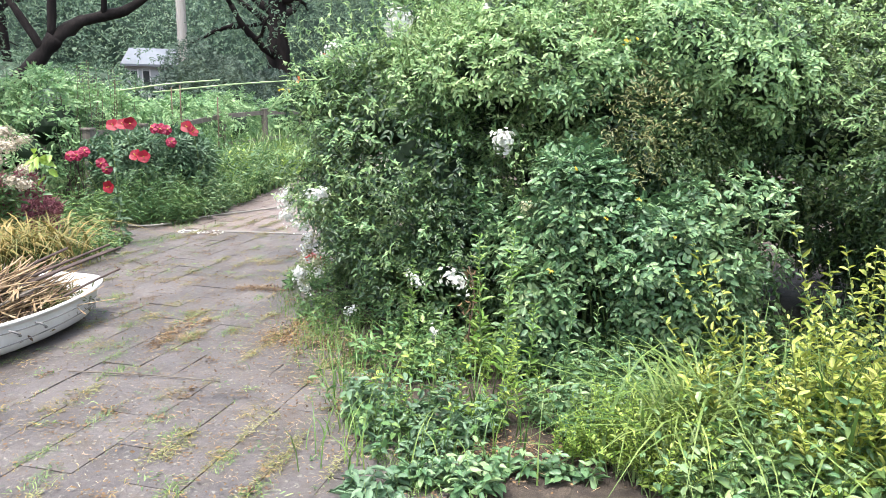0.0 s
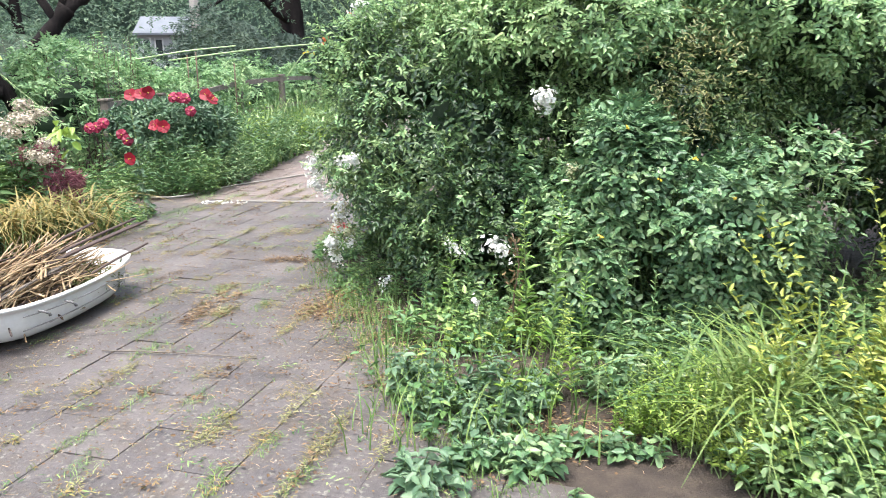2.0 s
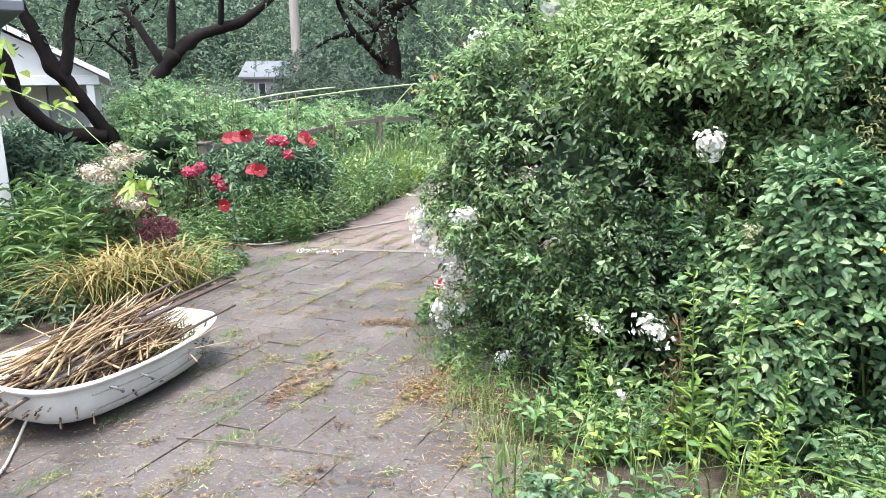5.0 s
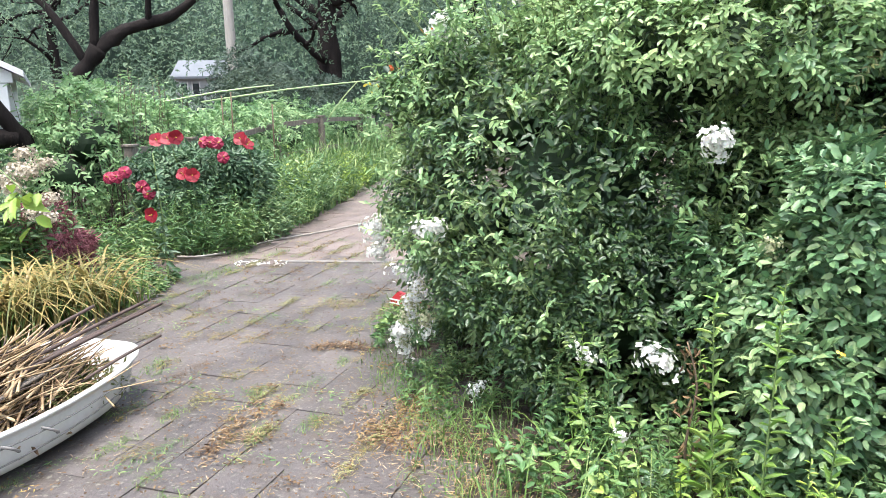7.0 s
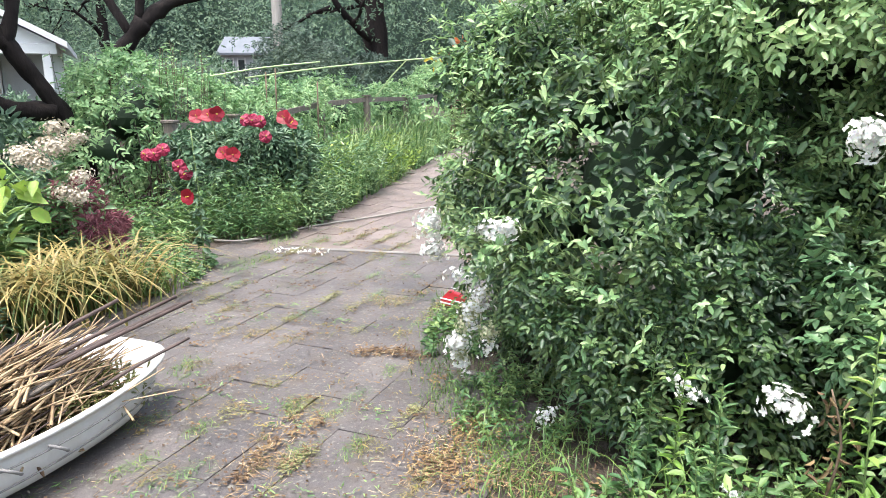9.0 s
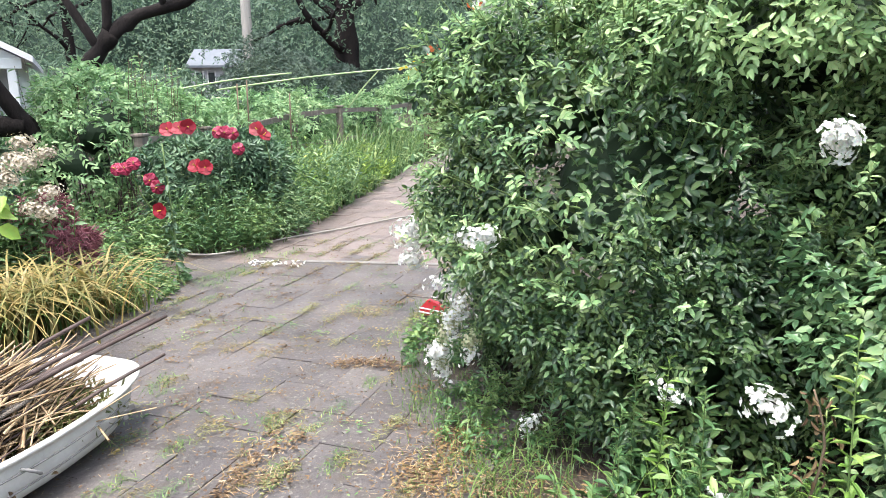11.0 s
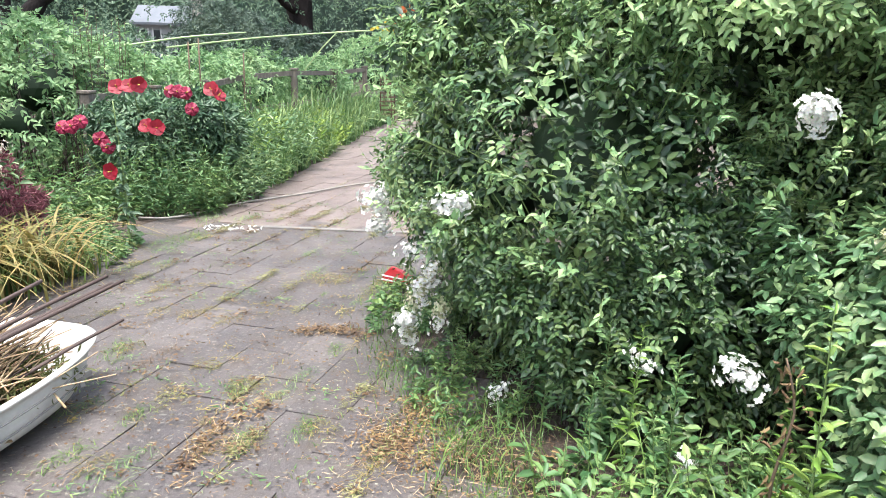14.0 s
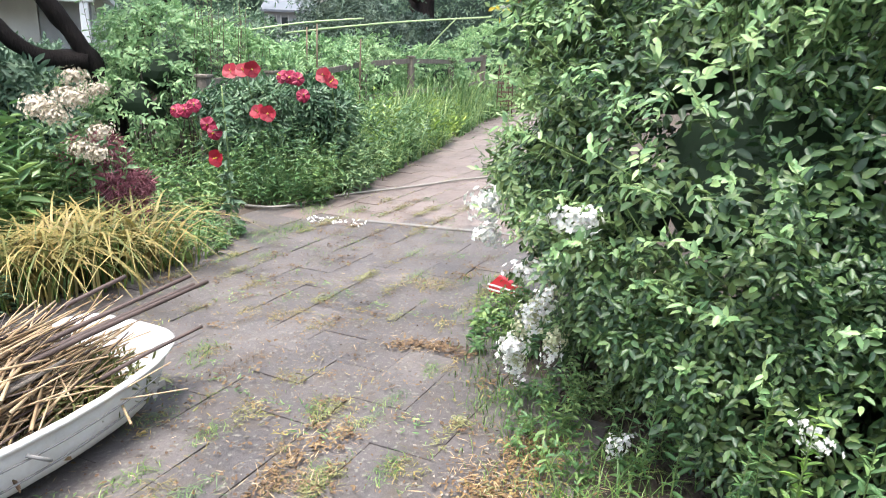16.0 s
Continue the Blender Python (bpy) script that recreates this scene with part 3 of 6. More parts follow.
HEADS = [floret_head(150, 0.078, 0.062, 0.06, 0.016), floret_head(70, 0.095, 0.05, 0.045, 0.0145), floret_head(46, 0.045, 0.04, 0.085, 0.012), floret_head(80, 0.05, 0.045, 0.09, 0.012)]
for k, h in enumerate(HEADS):
    h.materials.append(FADED if k == 3 else WHITE)
for x, y, z, kind, size in [(0.47, 4.72, 1.40, 0, 1.0), (-0.82, 5.22, 0.96, 1, 1.1), (0.19, 4.34, 0.55, 1, 1.15), (-1.26, 6.1, 0.80, 0, 1.1), (-1.22, 6.02, 0.68, 0, 0.9), (-1.20, 5.92, 0.88, 2, 1.0), (-0.74, 5.14, 0.99, 1, 0.8), (-0.96, 5.36, 0.71, 1, 0.9),
                           (-0.88, 5.29, 0.65, 2, 0.8), (-0.90, 5.42, 0.54, 1, 0.8), (-0.95, 5.50, 0.46, 2, 1.1), (-1.02, 5.60, 0.30, 0, 0.8), (-1.04, 5.7, 0.16, 1, 0.9), (-0.85, 5.42, 0.36, 2, 0.9), (-0.08, 4.62, 0.49, 2, 1.0), (0.05, 4.42, 0.18, 2, 1.0), (-0.60, 5.1, 0.10, 2, 1.0),
                           (-0.30, 5.6, 2.22, 0, 1.35), (-0.74, 5.7, 2.0, 0, 1.0), (-0.70, 5.75, 1.88, 2, 0.9), (0.62, 4.42, 1.0, 3, 0.8), (0.66, 4.40, 0.9, 3, 0.7), (0.35, 5.3, 2.3, 2, 0.7),
                           (-0.90, 5.40, 0.60, 3, 0.8), (-0.93, 5.46, 0.50, 3, 0.9), (-0.99, 5.58, 0.38, 3, 0.7), (-0.84, 5.36, 0.44, 3, 0.8), (-1.0, 5.66, 0.22, 3, 0.7)]:
    h = under(thicket, part("flower_head", HEADS[kind], None, label="faded greenish flower head" if kind == 3 else "white flower head of small florets"))
    if x < -0.7:
        x, y = x - 0.04, y - 0.12
    h.matrix_basis = pose(x, y, z, rng.uniform(-45, 45), rng.uniform(-45, 45), rng.uniform(0, 360)) @ Matrix.Scale(size, 4)
for x, y, z, m in [(-1.12, 5.82, 1.79, ORANGE), (-1.22, 5.8, 1.70, YELLOW), (-0.85, 5.75, 2.0, ORANGE), (1.25, 4.8, 2.05, YELLOW), (1.05, 4.85, 2.1, DRY)]:
    n = 9
    c = rng.normal(size=(n, 3)) * 0.02
    w = unit(rng.normal(size=(n, 3)) + [0, -0.5, 0.2])
    h = under(thicket, part("trumpet_bloom", join("trumpet_bloom", leaf_pack(c, w, rng.normal(size=(n, 3)), 0.028, 0.016)), m, label="small orange and yellow trumpet bloom"))
    h.matrix_basis = Matrix.Translation((x, y, z))

# ---- jewelweed in front of the thicket ----
jewel = thing("jewelweed", "tall pale green jewelweed with broad soft leaves", "plant", at=(1.1, 4.2, 0))
JB = [(1.0, 4.4, 0.78, 0.48, 0.4, 0.7), (1.5, 4.3, 0.6, 0.6, 0.45, 0.62), (1.1, 4.5, 0.5, 0.5, 0.4, 0.5), (0.75, 4.2, 0.42, 0.3, 0.3, 0.4)]
p, nrm = on_blobs(JB, 3400, 0.2, 3.2, gap=-0.12)
under(jewel, tagged(part("foliage", join("foliage", *sprigs(p, nrm, 6, 0.05, 0.027, 0.12, hang=0.1, up=1.3)), JEWEL), kind="stuff"))
p, nrm = on_blobs([(a, b, c, r * 0.82, s * 0.82, t * 0.85) for a, b, c, r, s, t in JB], 1500, 0.1, 3.0)
under(jewel, tagged(part("lower_foliage", join("lower_foliage", *sprigs(p, nrm, 5, 0.058, 0.032, 0.13, hang=0.1, up=1.3)), JEWEL), kind="stuff"))
b = at_ground(0.8, 2.1, 4.3, 4.7, 36)
under(jewel, tagged(part("stems", join("stems", stalk_pack(b, b + rng.normal(size=b.shape) * [0.1, 0.1, 0] + [0, -0.05, 0.95], 0.008, 0.003)), STEM), kind="stuff"))
for x, y, z in [(0.86, 4.04, 1.30), (1.05, 4.05, 1.02), (1.2, 4.0, 1.14), (1.4, 3.93, 0.95), (0.74, 4.0, 0.72), (1.55, 3.9, 0.75)]:
    c = rng.normal(size=(5, 3)) * 0.006
    h = under(jewel, part("yellow_flower", join("yellow_flower", leaf_pack(c, rng.normal(size=(5, 3)), np.array([[0, -1.0, 0.3]] * 5), 0.017, 0.012)), YELLOW, label="tiny yellow flower"))
    h.matrix_basis = Matrix.Translation((x, y, z))

# ---- upright leafy shoots in front of the thicket ----
shoot_mesh = []
for k in range(3):
    st, pk = shoots(np.zeros((1, 3)), 0.62 + 0.1 * k, 52, 0.078, 0.020, 0.06, 0.6, 0.12, 0.45, 0.004)
    shoot_mesh.append((join("stem", st), join("leaves", *pk)))
for x, y, k, s, m in [(-0.52, 4.98, 0, 0.75, WEED), (-0.42, 4.9, 1, 0.8, WEED), (-0.2, 4.72, 2, 0.75, WEED), (-0.12, 4.62, 1, 0.9, FRESH), (0.02, 4.5, 0, 1.0, WEED), (-0.3, 4.6, 0, 0.7, WEED), (0.3, 4.25, 2, 0.8, FRESH),
                     (0.36, 4.1, 1, 1.25, FRESH), (0.48, 3.95, 2, 1.2, FRESH), (0.16, 4.1, 0, 0.75, WEED), (0.62, 3.8, 0, 1.0, FRESH), (0.8, 3.72, 1, 0.9, WEED), (0.45, 3.5, 0, 0.75, LIME), (0.55, 3.45, 1, 0.72, LIME), (0.35, 3.42, 2, 0.6, LIME), (0.5, 3.6, 1, 0.7, LIME),
                     (0.95, 3.6, 2, 0.8, WEED), (-0.05, 4.35, 0, 0.7, WEED), (0.12, 3.9, 1, 0.5, WEED)]:
    sh = thing("leafy_shoot", "upright leafy green weed shoot in the border", "plant", "leafy shoots before the thicket", at=(x, y, -0.01))
    sh.rotation_euler, sh.scale = (rng.uniform(-0.08, 0.08), rng.uniform(-0.08, 0.08), rng.uniform(0, 6.2)), (s, s, s)
    a = shoot_mesh[k]
    part("stem", a[0] if not a[0].users else a[0].copy(), STEM, sh)
    lv = part("leaves", a[1].copy(), None, sh)
    lv.data.materials.clear()
    lv.data.materials.append(m)

wither = thing("withered_stalk", "withered brown stalk hung with dead leaves", "plant", at=(0.30, 4.25, 0))
under(wither, tube("stem", [(0.30, 4.25, -0.01), (0.28, 4.22, 0.25), (0.31, 4.2, 0.5), (0.27, 4.22, 0.68)], 0.007, BROWNSTEM, ends=0.003))
b = np.stack([0.29 + rng.normal(0, 0.03, 60), 4.21 + rng.normal(0, 0.03, 60), rng.uniform(0.03, 0.68, 60)], 1)
under(wither, tagged(part("dead_leaves", join("dead_leaves", leaf_pack(b, rng.normal(size=b.shape) * 0.5 + [0, 0, -1.0], rng.normal(size=b.shape) + [0, -1.0, 0], rng.uniform(0.025, 0.05, 60), rng.uniform(0.008, 0.016, 60), 0.6, 0.4)), DRY), kind="stuff"))

# ---- low border plants ----


def low_patch(name, label, region, n, height, leaf, width, material, group="", up=1.0, rise=0.25, per=9):
    x0, x1, y0, y1 = region
    ob = thing(name, label, "plant", group, at=((x0 + x1) / 2, (y0 + y1) / 2, -0.014))
    b = at_ground(x0, x1, y0, y1, n, -0.014)
    e = ((b[:, 0] - (x0 + x1) / 2) / ((x1 - x0) / 2)) ** 2 + ((b[:, 1] - (y0 + y1) / 2) / ((y1 - y0) / 2)) ** 2
    inside = (e < 1) & (lumps(b + height, 4.5) > -0.45)
    b, e = b[inside], e[inside]
    h = height * (1 - 0.45 * e) * rng.uniform(0.35, 1.35, len(b)) * (1 + 0.3 * lumps(b, 3.0))
    st, pk = shoots(b, h, per, leaf, width, 0.35, rise, 0.2, 0.7, 0.003)
    under(ob, tagged(part("stems", join("stems", st), STEM), kind="stuff"))
    under(ob, tagged(part("foliage", join("foliage", *pk), material), kind="stuff"))
    return ob


low_patch("low_weeds", "low bluish green broad-leaved weeds beside the paving", (-0.35, 0.5, 3.1, 4.2), 230, 0.28, 0.058, 0.026, BLUEWEED, per=12)
low_patch("low_weeds", "yellow-green weeds among the bluish ones", (-0.25, 0.6, 3.2, 4.2), 70, 0.36, 0.06, 0.022, LIME, per=12)
low_patch("low_weeds", "mixed green weeds beside the paving", (-0.45, 0.5, 3.0, 4.3), 160, 0.30, 0.06, 0.03, WEED)
low_patch("low_weeds", "low green broad-leaved weeds under the thicket", (-0.55, 0.9, 3.6, 4.9), 330, 0.30, 0.07, 0.03, WEED)
low_patch("low_weeds", "bright green low weeds at the thicket foot", (0.6, 1.6, 3.2, 4.2), 360, 0.36, 0.07, 0.03, JEWEL)
low_patch("low_weeds", "yellow-green feathery low weeds at the paving edge", (0.68, 1.4, 2.72, 3.3), 400, 0.36, 0.032, 0.012, LIME, per=34, rise=0.8)
low_patch("low_weeds", "low mixed weeds at the soil edge", (-0.05, 0.95, 2.6, 3.04), 260, 0.17, 0.07, 0.034, JEWEL, per=9)
low_patch("low_weeds", "broad yellow-green weeds drooping over the lily clump", (1.0, 1.9, 2.5, 2.9), 160, 0.28, 0.06, 0.03, WEED, per=12)
low_patch("low_weeds", "dark green low weeds beside the paving", (-0.25, 0.35, 2.5, 2.98), 60, 0.14, 0.08, 0.038, BLUEWEED, per=7)
low_patch("low_weeds", "mixed green weeds round the lily clump", (1.0, 2.9, 2.2, 3.8), 520, 0.34, 0.075, 0.034, WEED)
low_patch("low_weeds", "tall yellow-green weeds behind the lily clump", (1.45, 2.5, 2.7, 3.3), 170, 0.64, 0.062, 0.024, GOLDEN, per=40, rise=0.8)
low_patch("low_weeds", "yellow-green weeds beside the lily clump", (1.6, 3.0, 2.3, 3.2), 150, 0.42, 0.07, 0.036, LIME, per=18)
low_patch("low_weeds", "fresh green weeds before the lily clump", (0.9, 2.4, 2.35, 3.1), 330, 0.34, 0.065, 0.03, JEWEL)
low_patch("low_weeds", "green leafy weeds among the lily blades", (1.0, 2.9, 2.9, 3.8), 190, 0.40, 0.07, 0.032, WEED, per=14)
low_patch("low_weeds", "fine green weeds at the foot of white flowers", (-1.05, -0.35, 4.9, 5.9), 170, 0.18, 0.045, 0.016, WEED)
low_patch("low_weeds", "green weeds trailing over the paving edge", (-1.4, -0.9, 5.9, 7.0), 120, 0.18, 0.055, 0.026, WEED)
low_patch("low_weeds", "dark green undergrowth below the thicket", (0.6, 3.4, 3.8, 4.9), 700, 0.5, 0.08, 0.038, HEDGE)
low_patch("low_weeds", "dark green undergrowth below the thicket", (2.2, 4.4, 3.0, 4.2), 150, 0.25, 0.08, 0.038, HEDGE)

low_patch("low_weeds", "broad drooping bluish leaves at the paving edge", (-0.3, 0.35, 3.05, 3.8), 40, 0.26, 0.085, 0.04, BLUEWEED, per=9)
mixed = thing("border_grass", "loose arching grass among the border weeds", "grass", kind="stuff", at=(0.3, 3.8, 0))
n = 420
b = np.stack([rng.uniform(-0.5, 1.2, n), rng.uniform(2.9, 4.6, n), np.full(n, -0.012)], 1)
a = rng.uniform(0, 6.28, n)
under(mixed, tagged(part("blades", join("blades", blade_pack(b, np.stack([np.cos(a), np.sin(a), 0 * a], 1), rng.uniform(0.2, 0.5, n), rng.uniform(0.005, 0.010, n), rng.uniform(0.3, 1.1, n), 4)), BLADE), kind="stuff"))
lily = thing("daylily_clump", "arching strap-leaved green daylily clump", "plant", at=(1.3, 3.05, 0))
n = 170
a = rng.uniform(0, 6.28, n)
b = np.stack([1.35 + rng.normal(0, 0.16, n), 3.1 + rng.normal(0, 0.12, n), np.full(n, -0.01)], 1)
under(lily, tagged(part("blades", join("blades", blade_pack(b, np.stack([np.cos(a), np.sin(a), 0 * a], 1), rng.uniform(0.5, 0.92, n), rng.uniform(0.013, 0.022, n), rng.uniform(0.45, 1.1, n), 5)), LILY), kind="stuff"))
first_lily = lily
lily = thing("daylily_clump", "upright strap-leaved green daylily clump among weeds", "plant", at=(2.0, 2.9, 0))
b = np.stack([2.05 + rng.normal(0, 0.2, n), 2.9 + rng.normal(0, 0.12, n), np.full(n, -0.01)], 1)
under(lily, tagged(part("blades", join("blades", blade_pack(b, np.stack([np.cos(a), np.sin(a), 0 * a], 1), rng.uniform(0.5, 0.9, n), rng.uniform(0.014, 0.024, n), rng.uniform(0.12, 0.6, n), 5)), LILY), kind="stuff"))

arch_grass = thing("arching_grass", "long fine arching grass at the thicket foot", "grass", kind="stuff", at=(-0.6, 4.7, 0))
n = 200
b = np.stack([-0.58 + rng.normal(0, 0.2, n), 4.78 + rng.normal(0, 0.25, n), np.full(n, -0.012)], 1)
a = rng.uniform(0, 6.28, n)
under(arch_grass, tagged(part("blades", join("blades", blade_pack(b, np.stack([np.cos(a), np.sin(a), 0 * a], 1), rng.uniform(0.10, 0.32, n), rng.uniform(0.003, 0.007, n), rng.uniform(0.7, 1.3, n), 5)), LILY), kind="stuff"))
edge_grass = thing("edge_grass", "fine green grass creeping over the paving edge", "grass", kind="stuff", at=(-0.6, 4.4, 0))
n = 2600
y = rng.uniform(2.6, 7.4, n)
x = right_edge(y) - 0.02 + rng.normal(0, 0.11, n)
a = rng.uniform(0, 6.28, n)
under(edge_grass, tagged(part("blades", join("blades", blade_pack(np.stack([x, y, np.full(n, -0.012)], 1), np.stack([np.cos(a), np.sin(a), 0 * a], 1), rng.uniform(0.04, 0.12, n), rng.uniform(0.003, 0.006, n), rng.uniform(0.3, 1.1, n), 3)), BLADE), kind="stuff"))

# ---- hibiscus with large red blooms ----
hib = thing("hibiscus_bush", "dark green hibiscus bush with large red blooms", "shrub", at=(-4.2, 10.0, 0))
HB = [(-4.25, 10.1, 0.68, 0.66, 0.55, 0.5), (-3.9, 10.2, 0.6, 0.5, 0.45, 0.5), (-4.5, 9.9, 0.45, 0.4, 0.4, 0.45)]
p, nrm = on_blobs(HB, 3000, 0.16, 3)
under(hib, tagged(part("foliage", join("foliage", *sprigs(p, nrm, 5, 0.085, 0.03, 0.17, up=0.9)), HIBISCUS), kind="stuff"))
# dark cores stand in for shade inside the bush
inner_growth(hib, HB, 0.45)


def bloom_mesh(radius, fade):
    packs = []
    u = np.array([[0, -1.0, 0.15]])
    for k in range(5):
        for j, (w2, l2) in enumerate(((-0.28, 0.95), (0.0, 1.0), (0.28, 0.95))):
            t = k * math.tau / 5 + w2
            w = np.array([[math.cos(t), -0.22 + 0.03 * j + fade, math.sin(t)]])
            packs.append(leaf_pack(np.array([[0.006 * math.cos(t), 0.002 * j + 0.001 * k, 0.006 * math.sin(t)]]), w, u, radius * l2, radius * 0.75, 0.12, -0.12 if not fade else 0.4, 0.55))
    return join("petals", *packs)


BLOOM, WILTED = bloom_mesh(0.085, 0.0), bloom_mesh(0.07, 0.25)
bm = bmesh.new()
bmesh.ops.create_cone(bm, cap_ends=True, segments=8, radius1=0.005, radius2=0.003, depth=0.04, matrix=pose(0, -0.024, 0, 90))
bmesh.ops.create_icosphere(bm, subdivisions=1, radius=0.007, matrix=Matrix.Translation((0, -0.044, 0)))
STAMEN = bpy.data.meshes.new("stamen")
bm.to_mesh(STAMEN)
bm.free()
STAMEN.materials.append(YELLOW)
for x, y, z, turn, wilt in [(-4.42, 9.35, 1.33, 12, 0), (-4.29, 9.36, 1.34, 8, 0), (-4.20, 9.36, 1.36, 38, 0), (-3.96, 9.5, 1.30, -20, 1), (-3.86, 9.5, 1.29, 10, 1), (-3.77, 9.5, 1.28, 40, 1), (-3.56, 9.65, 1.31, 0, 0), (-3.48, 9.62, 1.25, 62, 0),
                        (-4.17, 9.4, 0.94, -8, 0), (-4.05, 9.38, 0.93, 14, 0), (-4.84, 9.0, 0.96, 0, 1), (-4.74, 9.0, 0.965, 20, 1), (-4.64, 9.0, 1.02, 30, 1), (-3.72, 9.5, 1.12, 30, 1)]:
    me = WILTED if wilt else BLOOM
    bl = under(hib, part("bloom", me, CRIMSON if wilt else RED, label="faded crimson hibiscus bloom" if wilt else "large red hibiscus bloom"))
    bl.matrix_basis = pose(x, y, z - 0.09, rng.uniform(-35, 5), 0, turn)
    part("stamen", STAMEN, YELLOW, bl)
for x, y, z in [(-4.3, 9.45, 1.2), (-3.85, 9.6, 1.2), (-3.52, 9.7, 1.2), (-4.1, 9.5, 0.85), (-4.75, 9.1, 0.9)]:
    under(hib, tube("stem", [(x * 0.7 - 4.2 * 0.3, y + 0.5, 0), (x, y + 0.2, z * 0.6), (x, y, z)], 0.009, STEM, ends=0.005))
lone = thing("hibiscus_stalk", "lone leafy hibiscus stalk with red blooms at the paving edge", "plant", at=(-3.62, 7.75, 0))
under(lone, tube("stem", [(-3.62, 7.75, -0.01), (-3.64, 7.8, 0.4), (-3.66, 7.82, 0.75), (-3.70, 7.85, 1.2)], 0.011, STEM, ends=0.005))
b = np.array([[-3.62 - 0.07 * s + rng.normal() * 0.02, 7.77 + 0.05 * s, 0.02 + 1.0 * s] for s in rng.uniform(0, 1, 70)])
under(lone, tagged(part("leaves", join("leaves", leaf_pack(b, rng.normal(size=b.shape) * [1, 1, 0.4], np.array([[0, -0.3, 1.0]]) + rng.normal(size=b.shape) * 0.3, rng.uniform(0.05, 0.11, 70), rng.uniform(0.03, 0.05, 70), 0.2, 0.5)), BLUEWEED), kind="stuff"))
for x, y, z, turn, wilt in [(-3.70, 7.72, 0.65, -10, 0), (-3.73, 7.75, 0.84, 10, 1), (-3.80, 7.78, 0.90, 20, 1)]:
    bl = under(lone, part("bloom", WILTED if wilt else BLOOM, RED, label="faded crimson hibiscus bloom" if wilt else "red hibiscus bloom"))
    bl.matrix_basis = pose(x, y, z, 0, 0, turn) @ Matrix.Scale(0.85, 4)
    part("stamen", STAMEN, YELLOW, bl)

# ---- border left of the paving ----
low_patch("fern_border", "feathery green low border plants along the paving", (-4.9, -3.25, 8.85, 9.95), 620, 0.5, 0.085, 0.024, WEED, per=12)
low_patch("fern_border", "taller pale green weeds along the far path", (-4.2, -3.2, 9.3, 10.6), 160, 0.8, 0.09, 0.028, JEWEL, per=16)
low_patch("ground_cover", "bright green ground cover at the paving edge", (-4.6, -3.5, 6.6, 8.3), 380, 0.24, 0.055, 0.03, WEED)
low_patch("ground_cover", "mixed green undergrowth behind the sled", (-5.6, -4.0, 4.6, 6.6), 420, 0.45, 0.12, 0.03, BLUEWEED)
low_patch("ground_cover", "mixed green undergrowth under the hedge", (-6.3, -4.2, 7.6, 9.6), 700, 0.5, 0.09, 0.03, WEED)



def loose_blades(parent, count, material, place, long, bend):
    """Arching blades, each an object of its own, on a few shared meshes."""
    kinds = []
    for k in range(6):
        me = join("blade", blade_pack(np.zeros((1, 3)), np.array([[1.0, 0, 0]]), 1.0, 0.019, bend[0] + (bend[1] - bend[0]) * k / 5, 6))
        me.materials.append(material)
        kinds.append(me)
    for k in range(count):
        x, y = place()
        o = under(parent, part("blade", kinds[k % 6], None))
        o.matrix_basis = pose(x, y, -0.01, 0, 0, rng.uniform(0, 360)) @ Matrix.Scale(rng.uniform(*long), 4)


loose_blades(lily, 70, LILY, lambda: (2.05 + rng.normal(0, 0.25), 2.85 + rng.normal(0, 0.12)), (0.6, 0.95), (0.4, 1.1))
loose_blades(first_lily, 120, LILY, lambda: (1.4 + rng.normal(0, 0.2), 3.1 + rng.normal(0, 0.12)), (0.6, 1.05), (0.6, 1.2))
straw = thing("yellowed_grass_clump", "arching yellowed daylily grass clump behind the sled", "plant", at=(-4.1, 6.3, 0))
n = 330
a = rng.uniform(0, 6.28, n)
s = rng.uniform(0.3, 1, n)
b = np.stack([-4.45 + 0.75 * s + rng.normal(0, 0.12, n), 5.5 + 1.5 * s + rng.normal(0, 0.1, n), np.full(n, -0.01)], 1)
under(straw, tagged(part("blades", join("blades", blade_pack(b, np.stack([np.cos(a), np.sin(a) - 0.5, 0 * a], 1), rng.uniform(0.45, 1.05, n), rng.uniform(0.014, 0.03, n), rng.uniform(0.8, 1.3, n), 7)), STRAW), kind="stuff"))

under(straw, tagged(part("green_blades", join("green_blades", blade_pack(b[:220] + [0.05, 0, 0], np.stack([np.cos(a), np.sin(a) - 0.3, 0 * a], 1)[:220][::-1], rng.uniform(0.35, 0.7, 220), 0.014, rng.uniform(0.5, 1.1, 220), 5)), BLADE), kind="stuff"))

loose_blades(straw, 150, STRAW, lambda: (-4.0 + rng.normal(0, 0.16), 6.4 + rng.normal(0, 0.28)), (0.6, 1.1), (0.85, 1.3))
lush = thing("tall_perennial", "tall leafy green perennial clump before the shed", "plant", at=(-5.1, 6.3, 0))
b = at_ground(-5.9, -4.5, 5.7, 7.3, 110)
st, pk = shoots(b, rng.uniform(0.55, 1.08, 110), 22, 0.21, 0.038, 0.12, 0.55, 0.15, 0.7, 0.006)
under(lush, tagged(part("stems", join("stems", st), STEM), kind="stuff"))
under(lush, tagged(part("foliage", join("foliage", *pk), WEED), kind="stuff"))

